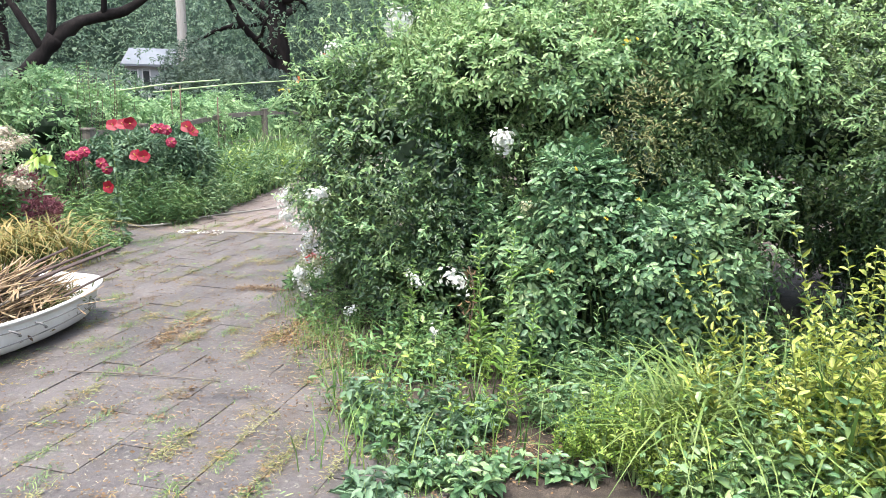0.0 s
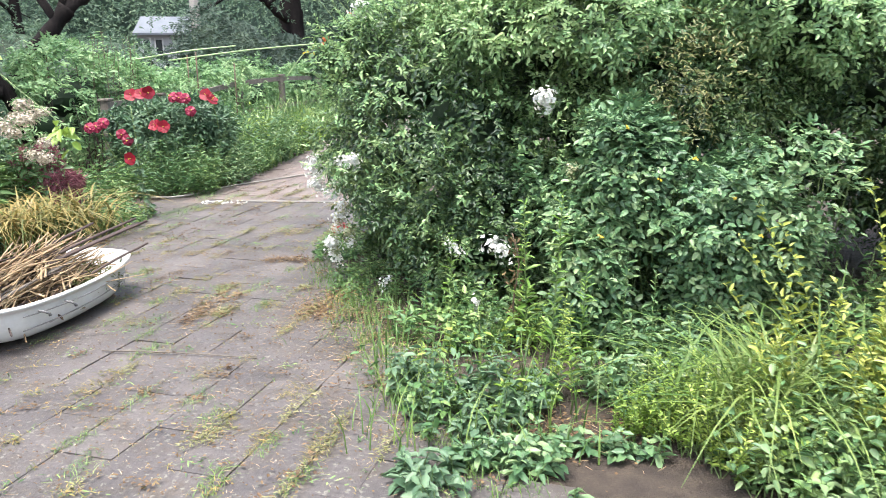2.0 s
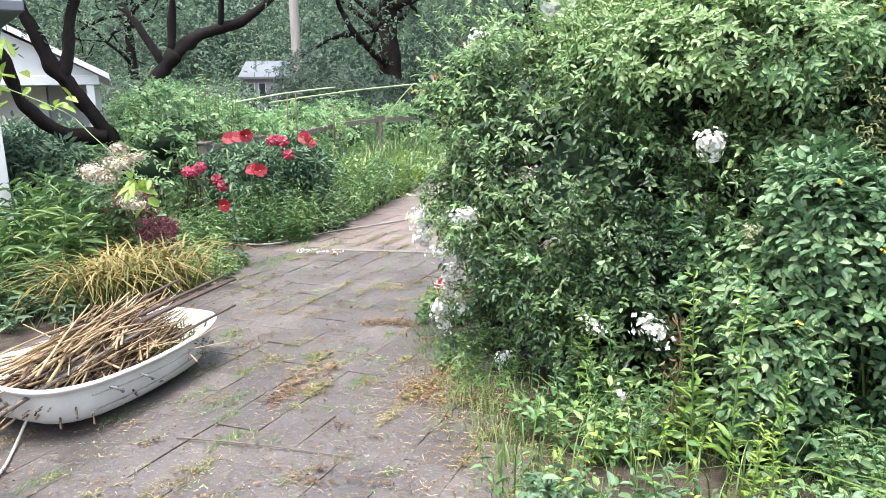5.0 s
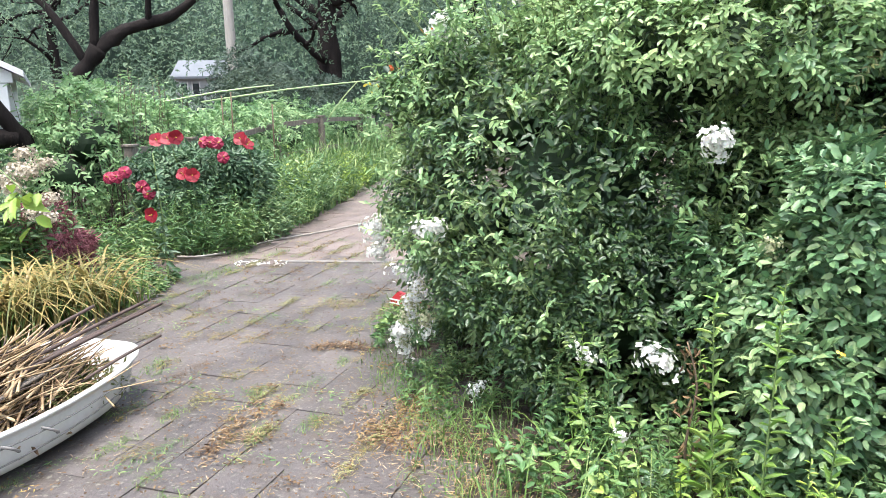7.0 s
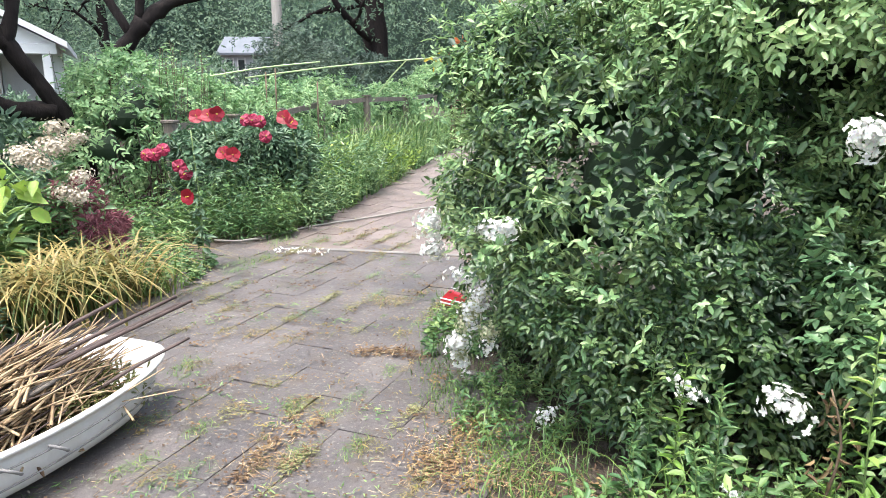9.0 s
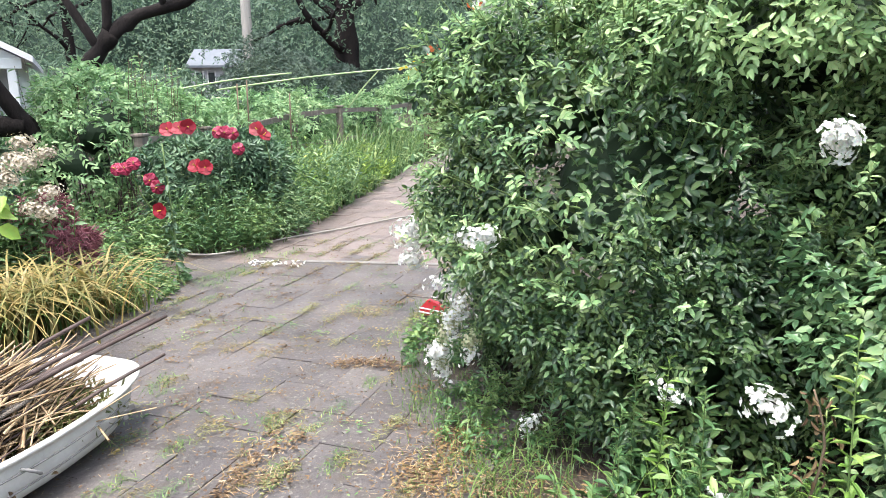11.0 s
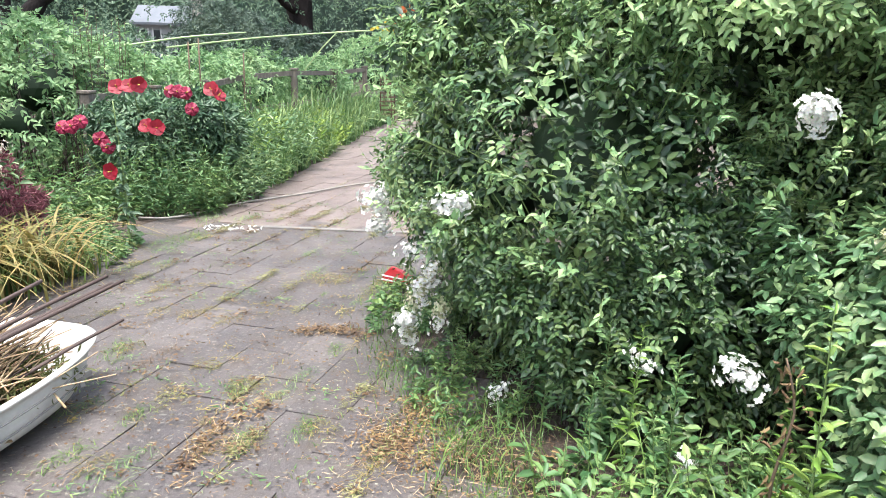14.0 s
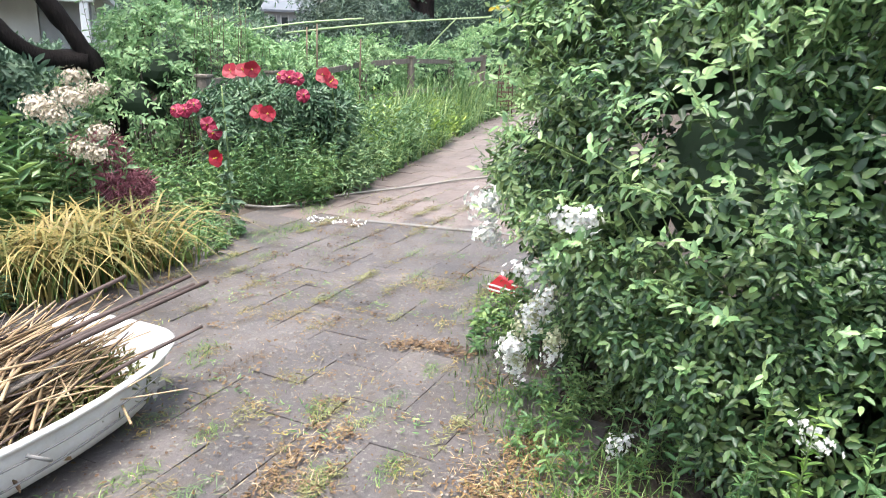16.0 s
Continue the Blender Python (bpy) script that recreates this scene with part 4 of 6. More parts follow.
pale = thing("pale_flowering_perennial", "cream flower-headed perennial with grey-green leaves", "plant", at=(-4.5, 7.2, 0))
b = at_ground(-4.85, -4.2, 6.95, 7.5, 40)
st, pk = shoots(b, rng.uniform(0.6, 0.95, 40), 16, 0.10, 0.04, 0.08, 0.4, 0.3, 0.7, 0.006)
under(pale, tagged(part("stems", join("stems", st), STEM), kind="stuff"))
under(pale, tagged(part("foliage", join("foliage", *pk), JEWEL), kind="stuff"))
CREAMHEAD = floret_head(190, 0.13, 0.12, 0.075, 0.017)
CREAMHEAD.materials.append(CREAM)
for x, y, z, s in [(-4.45, 6.95, 1.05, 1.0), (-4.62, 7.0, 1.12, 1.1), (-4.3, 6.95, 0.98, 0.9), (-4.4, 6.85, 0.88, 1.0), (-4.55, 6.85, 0.96, 1.0), (-4.72, 6.9, 1.0, 1.1), (-4.25, 6.9, 0.82, 0.9), (-4.5, 7.1, 1.18, 1.0), (-4.8, 7.0, 1.1, 1.0), (-4.38, 7.05, 1.12, 0.8)]:
    h = under(pale, part("flower_head", CREAMHEAD, CREAM, label="cream domed flower head"))
    h.matrix_basis = pose(x + 0.14 + rng.normal(0, 0.05), y, z + 0.08 - rng.uniform(0, 0.16), 0, 0, rng.uniform(0, 360)) @ Matrix.Scale(s * 0.78, 4)

plume = thing("burgundy_plume_shrub", "low burgundy feathery-leaved shrub", "shrub", at=(-4.5, 7.4, 0))
p, nrm = on_blobs([(-4.52, 7.4, 0.60, 0.24, 0.22, 0.24), (-4.36, 7.35, 0.48, 0.24, 0.22, 0.18)], 1500, 0.12, 5, floor=0.05)
w = unit(nrm * 0.4 + rng.normal(size=p.shape) * 0.5 + [0, 0, -0.7])
under(plume, tagged(part("foliage", join("foliage", leaf_pack(p, w, nrm, 0.09, 0.008), leaf_pack(p, w + rng.normal(size=p.shape) * 0.4, nrm, 0.10, 0.007), leaf_pack(p, w + rng.normal(size=p.shape) * 0.6, nrm, 0.08, 0.008)), PLUME), kind="stuff"))
under(plume, tube("stem", [(-4.5, 7.42, -0.01), (-4.47, 7.38, 0.35), (-4.42, 7.35, 0.6)], 0.014, BROWNSTEM, ends=0.006))

# ---- sapling hedge behind, with its fence ----
HEDGEROW = [(-6.3, 11.2, 1.15, 0.85, 0.8, 0.78), (-5.9, 11.8, 1.05, 0.8, 0.8, 0.68), (-5.9, 13.2, 0.9, 0.9, 1.0, 0.68), (-5.75, 14.8, 0.85, 0.85, 1.1, 0.68), (-7.7, 11.0, 0.5, 0.7, 0.6, 0.5), (-5.4, 17.0, 0.9, 0.8, 1.5, 0.72), (-4.9, 20.0, 0.9, 0.9, 1.6, 0.75), (-6.2, 11.2, 0.55, 0.9, 0.6, 0.55), (-6.2, 10.3, 0.8, 0.5, 0.35, 0.5), (-7.2, 9.9, 0.42, 0.5, 0.35, 0.4), (-3.6, 25.0, 1.0, 2.0, 1.6, 1.1), (-1.0, 24.0, 0.9, 2.0, 1.5, 1.1)]
row = thing("sapling_hedge", "loose light green hedge of young saplings", "hedge", at=(-6.0, 12.5, 0))
p, nrm = on_blobs(HEDGEROW, 15000, 0.2, 2.2)
keep = (nrm[:, 1] < 0.55)
under(row, tagged(part("foliage", join("foliage", *sprigs(p[keep], nrm[keep], 6, 0.085, 0.036, 0.17, hang=0.3, up=0.9)), BACKLEAF), kind="stuff"))
# added dark masses paint the shade behind the hedge leaves
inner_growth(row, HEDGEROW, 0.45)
b = at_ground(-6.6, -5.5, 10.3, 10.7, 26)
under(row, tagged(part("bare_stems", join("bare_stems", stalk_pack(b, b + rng.normal(size=b.shape) * [0.16, 0.08, 0.15] + [0, 0, 0.9], 0.010, 0.005)), TWIG), kind="stuff"))
b = at_ground(-7.0, -5.3, 10.7, 12.2, 60)
st, pk = shoots(b, rng.uniform(1.6, 2.15, 60), 16, 0.12, 0.045, 0.08, 0.4, 0.55, 0.7, 0.008)
under(row, tagged(part("stems", join("stems", st), BROWNSTEM), kind="stuff"))
under(row, tagged(part("upper_leaves", join("upper_leaves", *pk), BACKLEAF), kind="stuff"))

# tall grass along the far path
meadow = thing("tall_grass", "tall arching green grass beside the far path", "grass", kind="stuff", at=(-3.9, 13.0, 0))
cy = rng.uniform(9.9, 21.5, 230)
cx = left_edge(cy) - 0.08 - rng.uniform(0, 1, 230) ** 1.3 * 1.6
tall = (0.45 + 0.75 * np.minimum((left_edge(cy) - cx) / 0.8, 1)) * rng.uniform(0.65, 1.25, 230)
pick = rng.integers(0, 230, 7000)
a = rng.uniform(0, 6.28, 7000)
b = np.stack([cx[pick] + rng.normal(0, 0.09, 7000), cy[pick] + rng.normal(0, 0.13, 7000), np.full(7000, -0.014)], 1)
b[:, 0] = np.minimum(b[:, 0], left_edge(b[:, 1]) - 0.02)
under(meadow, tagged(part("blades", join("blades", blade_pack(b, np.stack([np.cos(a) + 0.3, np.sin(a) - 0.3, 0 * a], 1), tall[pick] * rng.uniform(0.5, 1.15, 7000), rng.uniform(0.014, 0.036, 7000), rng.uniform(0.3, 1.2, 7000), 4)), TALLGRASS), kind="stuff"))
low_patch("path_weeds", "yellow-green leafy weeds standing in the tall grass", (-4.5, -3.2, 11.0, 17.0), 300, 0.8, 0.13, 0.035, LIME, per=12, rise=0.7)
low_patch("path_weeds", "pale green leafy weeds standing in the tall grass", (-4.6, -3.3, 10.2, 13.5), 260, 0.9, 0.12, 0.032, JEWEL, per=16, rise=0.6)
low_patch("path_weeds", "dark green leafy weeds standing in the tall grass", (-4.7, -3.25, 10.0, 15.0), 260, 0.7, 0.11, 0.035, WEED, per=14, rise=0.5)
low_patch("path_weeds", "bushy green weeds along the far path", (-4.6, -3.2, 9.7, 12.5), 520, 0.55, 0.07, 0.025, WEED, per=12)
low_patch("path_weeds", "bushy green weeds along the far path", (-4.8, -3.2, 12.0, 18.0), 520, 0.6, 0.09, 0.03, WEED, per=10)
low_patch("path_weeds", "pale green weeds on the far side of the path", (-2.0, -0.6, 8.5, 14.0), 420, 0.6, 0.09, 0.03, WEED, per=10)
low_patch("path_weeds", "pale green weeds closing the end of the path", (-4.0, 0.6, 20.5, 24.0), 420, 0.8, 0.10, 0.04, BACKLEAF, per=10)

# wooden fence
fence = thing("garden_fence", "weathered grey wooden post and rail fence in weeds", "fence", at=(-5.6, 12.0, 0))
POSTS = [(-5.24, 10.25), (-5.2, 11.9), (-5.1, 13.4), (-5.0, 15.2), (-4.5, 16.6), (-4.25, 19.2), (-3.95, 21.8)]
TOPS = [1.12, 1.12, 1.15, 1.25, 1.30, 1.25, 1.30]
for (x, y), t in zip(POSTS, TOPS):
    bm = box(bmesh.new(), x - 0.06, y - 0.06, -0.05, x + 0.06, y + 0.06, t, 0.008)
    under(fence, part("post", bm, OLDWOOD))
    under(fence, part("post_cap", box(bmesh.new(), x - 0.08, y - 0.08, t, x + 0.08, y + 0.08, t + 0.035, 0.006), OLDWOOD))
for (a, ta), (b2, tb) in zip(list(zip(POSTS, TOPS))[:], list(zip(POSTS, TOPS))[1:]):
    va, vb = Vector((*a, ta)), Vector((*b2, tb))
    d = vb - va
    for drop in (0.06, 0.65):
        m = Matrix.Translation((va + vb) / 2 - Vector((0, 0, drop))) @ d.to_track_quat("X", "Z").to_matrix().to_4x4() @ Matrix.Diagonal((d.length - 0.12, 0.04, 0.09, 1))
        bm = bmesh.new()
        bmesh.ops.create_cube(bm, size=1, matrix=m)
        under(fence, part("rail", bm, OLDWOOD))

# leaning canes
for a, b2, r in [((-6.15, 12.9, 1.66), (-4.35, 13.3, 1.90), 0.016), ((-5.55, 13.2, 1.66), (-2.35, 12.6, 1.93), 0.014), ((-3.5, 13.4, 1.35), (-2.95, 13.3, 1.93), 0.012)]:
    c = thing("garden_cane", "long pale green garden cane lying across the hedge", "cane", "canes on the hedge", at=a)
    under(c, tube("rod", [a, ((a[0] + b2[0]) / 2, (a[1] + b2[1]) / 2, (a[2] + b2[2]) / 2 + 0.03), b2], r, CANE, ends=r * 0.6))
for x, y, t in [(-5.2, 13.1, 1.75), (-4.4, 13.2, 1.6), (-5.0, 13.0, 1.8)]:
    c = thing("plant_stake", "thin dark plant stake standing in the hedge", "stake", "stakes in the hedge", at=(x, y, 0))
    under(c, tube("rod", [(x, y, -0.02), (x + 0.03, y, t)], 0.012, BROWNSTEM))

# wire obelisk
ob = thing("plant_obelisk", "rusty wire plant obelisk beside the far path", "trellis", at=(-3.05, 19.6, 0))
for k in range(4):
    q = k * math.pi / 2 + 0.6
    under(ob, tube("leg", [(-3.05 + 0.2 * math.cos(q), 19.6 + 0.2 * math.sin(q), -0.02), (-3.05 + 0.17 * math.cos(q), 19.6 + 0.17 * math.sin(q), 1.2)], 0.012, RUST))
for z in np.arange(0.15, 1.2, 0.1):
    pts = [(-3.05 + 0.19 * math.cos(q), 19.6 + 0.19 * math.sin(q), z) for q in np.linspace(0, math.tau, 9)]
    under(ob, tube("hoop", pts, 0.009, RUST, sides=1))

# ---- white plastic boat-shaped sled full of garden waste ----
sled = thing("plastic_sled", "scuffed white plastic boat-shaped sled heaped with garden waste", "sled", at=(-2.93, 4.58, 0))
bm = bmesh.new()
rings, NS = [], 40
LEVELS = [(0.76, 0.74, 0.0), (0.88, 0.90, 0.03), (0.955, 0.98, 0.11), (0.985, 0.995, 0.20), (1.0, 0.985, 0.215), (1.04, 1.05, 0.235), (1.055, 1.075, 0.25), (1.03, 1.04, 0.262), (0.99, 0.965, 0.255), (0.96, 0.93, 0.20), (0.88, 0.84, 0.09), (0.74, 0.68, 0.03)]
for sl, sw, z in LEVELS:
    ring = []
    for k in range(NS):
        q = k * math.tau / NS
        c, s = math.cos(q), math.sin(q)
        cx, cy = abs(c) ** 0.36 * np.sign(c), abs(s) ** 0.36 * np.sign(s)
        wide = 0.43 * (1 - 0.10 * cy - 0.18 * cy * cy)
        rise = 0.045 * cy * cy * (0.4 + z * 2.2)
        ring.append(bm.verts.new((cx * wide * sw, cy * 0.70 * sl, z * 0.95 + rise + 0.012)))
    rings.append(ring)
for a, b2 in zip(rings, rings[1:]):
    for k in range(NS):
        bm.faces.new((a[k], a[(k + 1) % NS], b2[(k + 1) % NS], b2[k])).smooth = True
bm.faces.new(rings[0][::-1])
bm.faces.new(rings[-1])
hull = part("hull", bm, PLASTIC, sled)
sub = hull.modifiers.new("smooth", "SUBSURF")
sub.levels = sub.render_levels = 1
hull.rotation_euler = (0, 0, radians(-12))


def on_sled(x, y, z):
    return Matrix.Rotation(radians(-12), 4, "Z") @ Vector((x, y, z))


def hull_side(y, f):
    """A place on the outer side of the sled at length y, from foot (0) to rim (1)."""
    cy = y / 0.70
    wide = 0.43 * (1 - 0.10 * cy - 0.18 * cy * cy)
    z = 0.03 + 0.19 * f
    return (wide * (0.93 + 0.11 * f**0.6) + 0.004, y, z + 0.045 * cy * cy * (0.4 + z * 2.2) + 0.01)


for f0, f1 in ((0.80, 0.78), (0.35, 0.52)):
    pts = [on_sled(*hull_side(y, f0 + (f1 - f0) * (y + 0.5))) for y in np.linspace(-0.48, 0.5, 8)]
    tube("scored_line", pts, 0.004, GRIME, sled)

for y in (-0.12, -0.33):
    a = Vector(hull_side(y, 0.85))
    tube("rope_loop", [on_sled(*(a + Vector((0.0, -0.05, 0.01)))), on_sled(*(a + Vector((0.025, -0.02, -0.01)))), on_sled(*(a + Vector((0.02, 0.02, -0.04)))), on_sled(*(a + Vector((0.0, 0.03, -0.05))))], 0.007, GRIME, sled)
bm = bmesh.new()
box(bm, -0.05, -0.002, -0.006, 0.05, 0.002, 0.006)
box(bm, -0.012, -0.002, -0.04, 0.008, 0.002, 0.0)
box(bm, 0.02, -0.002, 0.0, 0.05, 0.002, 0.022)
decal = part("worn_decal", bm, GRIME, sled, "worn grey maker's mark")
c = on_sled(*hull_side(0.44, 0.62))
decal.location, decal.rotation_euler = c + Vector((0.012, -0.004, 0)), (0, radians(-6), radians(62))

# garden waste in the sled
waste = thing("garden_waste", "heap of dry stalks, twigs and clippings in the sled", "plant waste", at=(-2.93, 4.58, 0.1))
R = Matrix.Translation((-2.93, 4.58, 0.01)) @ Matrix.Rotation(radians(-12), 4, "Z")
n = 430
l = rng.uniform(0.3, 0.85, n)
h = rng.normal(-0.20, 0.36, n)
c = np.stack([rng.normal(0.03, 0.09, n), rng.uniform(-0.42, 0.34, n), np.zeros(n)], 1)
c[:, 2] = 0.16 + rng.uniform(0, 1, n) * np.maximum(0.30 - 0.85 * np.abs(c[:, 0] - 0.03) - 0.16 * np.abs(c[:, 1] + 0.05), 0.04)
w = np.stack([np.sin(h), np.cos(h), rng.normal(0.12, 0.13, n)], 1) * l[:, None] / 2
flat = np.array(R)
turn = lambda v: v @ flat[:3, :3].T + flat[:3, 3]  # noqa: E731
pick = rng.uniform(0, 1, n) < 0.14
under(waste, tagged(part("dark_twigs", join("dark_twigs", stalk_pack(turn(c - w)[pick], turn(c + w)[pick], 0.006, 0.003)), TWIG), kind="stuff"))
c, w, n = c[~pick], w[~pick], int((~pick).sum())
under(waste, tagged(part("dry_stalks", join("dry_stalks", stalk_pack(turn(c - w), turn(c + w), rng.uniform(0.003, 0.009, n), 0.003)), DRYSTEM), kind="stuff"))
n = 900
c = np.stack([rng.normal(0, 0.14, n), rng.uniform(-0.5, 0.42, n), np.zeros(n)], 1)
c[:, 2] = 0.08 + rng.uniform(0, 1, n) * np.maximum(0.28 - 1.0 * np.abs(c[:, 0]) - 0.15 * np.abs(c[:, 1]), 0.05)
under(waste, tagged(part("dead_leaves", join("dead_leaves", leaf_pack(turn(c), rng.normal(size=c.shape), rng.normal(size=c.shape) + [0, 0, 1], rng.uniform(0.04, 0.10, n), rng.uniform(0.012, 0.03, n))), DRY), kind="stuff"))
n = 1700
c = np.stack([rng.normal(0.05, 0.13, n), rng.uniform(0.05, 0.54, n), rng.uniform(0.08, 0.24, n)], 1)
under(waste, tagged(part("wilted_clippings", join("wilted_clippings", leaf_pack(turn(c), rng.normal(size=c.shape), rng.normal(size=c.shape) + [0, 0, 1], rng.uniform(0.03, 0.07, n), 0.012)), OLIVE), kind="stuff"))
for a, b2, r in [((-0.02, -0.1, 0.30), (0.22, 0.86, 0.50), 0.013), ((0.02, -0.2, 0.28), (0.26, 0.84, 0.47), 0.015), ((0.05, -0.3, 0.28), (0.30, 0.88, 0.48), 0.013), ((0.18, 0.25, 0.18), (0.46, 0.66, 0.37), 0.010), ((-0.24, -0.1, 0.26), (-0.12, 0.8, 0.46), 0.014),
                 ((0.02, -0.85, 0.16), (0.05, 0.2, 0.36), 0.013), ((0.14, -0.92, 0.14), (0.16, 0.1, 0.32), 0.014), ((0.24, -0.80, 0.22), (0.20, 0.2, 0.34), 0.012), ((-0.1, -0.98, 0.02), (-0.02, 0.0, 0.34), 0.013), ((0.2, -0.75, 0.2), (0.05, 0.35, 0.36), 0.010)]:
    m = (Vector(a) + Vector(b2)) / 2 + Vector((0.01, 0, 0.015))
    stick = thing("branch", "brown pruned branch lying on the sled heap", "branch", "branches on the sled", at=R @ Vector(a))
    under(stick, tube("rod", [R @ Vector(a), R @ m, R @ Vector(b2)], r, TWIG if b2[1] > 0.5 else OLDWOOD, ends=r * 0.7))

for k in range(30):
    q, l = rng.normal(-0.22, 0.3), rng.uniform(0.35, 0.75)
    c = Vector((rng.normal(0.06, 0.07), rng.uniform(-0.4, 0.12), rng.uniform(0.34, 0.44)))
    w = Vector((math.sin(q), math.cos(q), rng.normal(0.08, 0.08))) * l / 2
    under(waste, tube("thick_stalk", [R @ (c - w), R @ (c + Vector((0, 0, 0.012))), R @ (c + w)], rng.uniform(0.005, 0.009), DRYSTEM, ends=0.004, sides=2))
rope = thing("tow_rope", "grey tow rope trailing from the sled on the paving", "rope", at=(-2.98, 3.99, 0))
under(rope, tube("cord", [(-2.93, 4.02, 0.16), (-2.96, 3.95, 0.06), (-2.90, 3.8, 0.012), (-2.79, 3.6, 0.012), (-2.72, 3.38, 0.012), (-2.78, 3.2, 0.012), (-3.0, 3.1, 0.012)], 0.0075, ROPE, sides=4))

# ---- patio chair at the edge of the paving ----
chair = thing("patio_chair", "black metal patio chair with mauve sling back", "chair", at=(-2.95, 3.1, 0))
for dy in (0.0, -0.5):
    under(chair, tube("back_post", [(-2.66, 3.27 + dy, 0.42), (-2.64, 3.28 + dy, 0.66), (-2.62, 3.29 + dy, 0.98), (-2.63, 3.29 + dy, 1.06)], 0.016, BLACKMETAL))
    under(chair, tube("leg", [(-2.78, 3.2 + dy, 0.42), (-2.74, 3.2 + dy, 0.22), (-2.64, 3.26 + dy, 0.015)], 0.016, BLACKMETAL))
    under(chair, tube("leg", [(-3.2, 3.2 + dy, 0.42), (-3.24, 3.2 + dy, 0.2), (-3.3, 3.22 + dy, 0.015)], 0.016, BLACKMETAL))
    under(chair, tube("arm", [(-2.64, 3.28 + dy, 0.64), (-2.95, 3.26 + dy, 0.66), (-3.2, 3.22 + dy, 0.62), (-3.22, 3.2 + dy, 0.42)], 0.014, BLACKMETAL))
    under(chair, tube("seat_rail", [(-2.66, 3.25 + dy, 0.46), (-3.25, 3.22 + dy, 0.44)], 0.014, BLACKMETAL))
bm = box(bmesh.new(), -2.655, 2.80, 0.50, -2.640, 3.265, 1.06, 0.004)
under(chair, part("backrest", bm, FABRIC, label="mauve woven sling"))
under(chair, part("seat", box(bmesh.new(), -3.22, 2.79, 0.445, -2.68, 3.21, 0.46, 0.004), FABRIC))
under(chair, tube("top_rail", [(-2.63, 3.29, 1.06), (-2.63, 3.04, 1.085), (-2.63, 2.79, 1.06)], 0.016, BLACKMETAL))

# ---- low hanging branch with pale leaves ----
bough = thing("overhanging_branch", "thin overhanging branch with pale yellow-green leaves", "branch", at=(-3.36, 4.24, 1.95))
LINE = [(-4.6, 4.7, 2.5), (-3.9, 4.45, 2.2), (-3.36, 4.24, 1.95), (-3.04, 4.12, 1.8), (-2.55, 4.0, 1.64), (-2.34, 3.9, 1.53), (-2.0, 3.74, 1.33)]
under(bough, tube("stem", LINE, 0.004, STEM, ends=0.002))
n = 190
s = rng.uniform(0, 3.1, n)
pts = np.array([np.array(LINE[int(i)]) * (1 - i % 1) + np.array(LINE[int(i) + 1]) * (i % 1) for i in s])
pts += rng.normal(size=pts.shape) * [0.14, 0.1, 0.09]
under(bough, tagged(part("leaves", join("leaves", leaf_pack(pts, rng.normal(size=pts.shape) + [0, 0, -0.7], rng.normal(size=pts.shape) * 0.4 + [0, -0.6, 0.7], rng.uniform(0.06, 0.12, n), rng.uniform(0.028, 0.05, n), 0.2, 0.3)), LIME), kind="stuff"))
for c, k in (((-1.99, 3.73, 1.33), 15), ((-2.52, 3.98, 1.66), 7)):
    q = rng.uniform(0, 6.28, k)
    b = np.array([c] * k) + rng.normal(size=(k, 3)) * 0.035
    w = np.stack([np.cos(q), np.sin(q) * 0.6, -0.35 + 0.2 * np.cos(3 * q)], 1)
    for i in range(k):
        under(bough, part("leaf", join("leaf", leaf_pack(b[i:i + 1], w[i:i + 1], np.array([[0, -0.5, 0.8]]) + rng.normal(size=(1, 3)) * 0.2, rng.uniform(0.05, 0.09), rng.uniform(0.03, 0.05), 0.25, 0.3)), LIME, label="broad lime-yellow leaf"))

# ---- pale green shed with white corner board ----
shed = thing("garden_shed", "pale green lap-sided shed with white corner board", "shed", at=(-7.4, 7.6, 0))
CORNER = Matrix.Translation((-5.72, 7.2, 0)) @ Matrix.Rotation(radians(47), 4, "Z") @ Matrix.Translation((5.9, -7.1, 0))
for k in range(9):
    z = k * 0.285
    bm = box(bmesh.new(), -9.6, 7.14, z - 0.02, -5.99, 9.6, z + 0.285)
    for v in bm.verts:
        if v.co.y < 7.2 and v.co.z < z + 0.1:
            v.co.y -= 0.022
        if v.co.x > -6.1 and v.co.z < z + 0.1:
            v.co.x += 0.022
    bm.transform(CORNER)
    under(shed, part("siding_board", bm, SIDING))
bm = box(bmesh.new(), -6.03, 7.06, -0.02, -5.90, 7.17, 2.5, 0.006)
bm.transform(CORNER)
under(shed, part("corner_board", bm, WHITEPAINT, label="white painted corner board"))
bm = bmesh.new()
box(bm, -9.9, 6.8, 2.55, -5.6, 9.9, 2.65, 0.01)
bm.transform(CORNER)
under(shed, part("roof", bm, ROOFGREY))
low_patch("dark_undergrowth", "dark green undergrowth at the shed foot", (-7.2, -5.2, 6.2, 7.2), 160, 0.75, 0.12, 0.05, BLUEWEED)

# ---- white house with gabled porch ----
house = thing("white_house", "white clapboard house with gabled porch", "house", at=(-14, 17, 0))
turn = 34.0
frame_at = Matrix.Translation((-9.5, 14.0, 0)) @ Matrix.Rotation(radians(turn), 4, "Z")


def house_part(name, bm, material, label=""):
    bm.transform(frame_at)
    return under(house, part(name, bm, material, label=label))


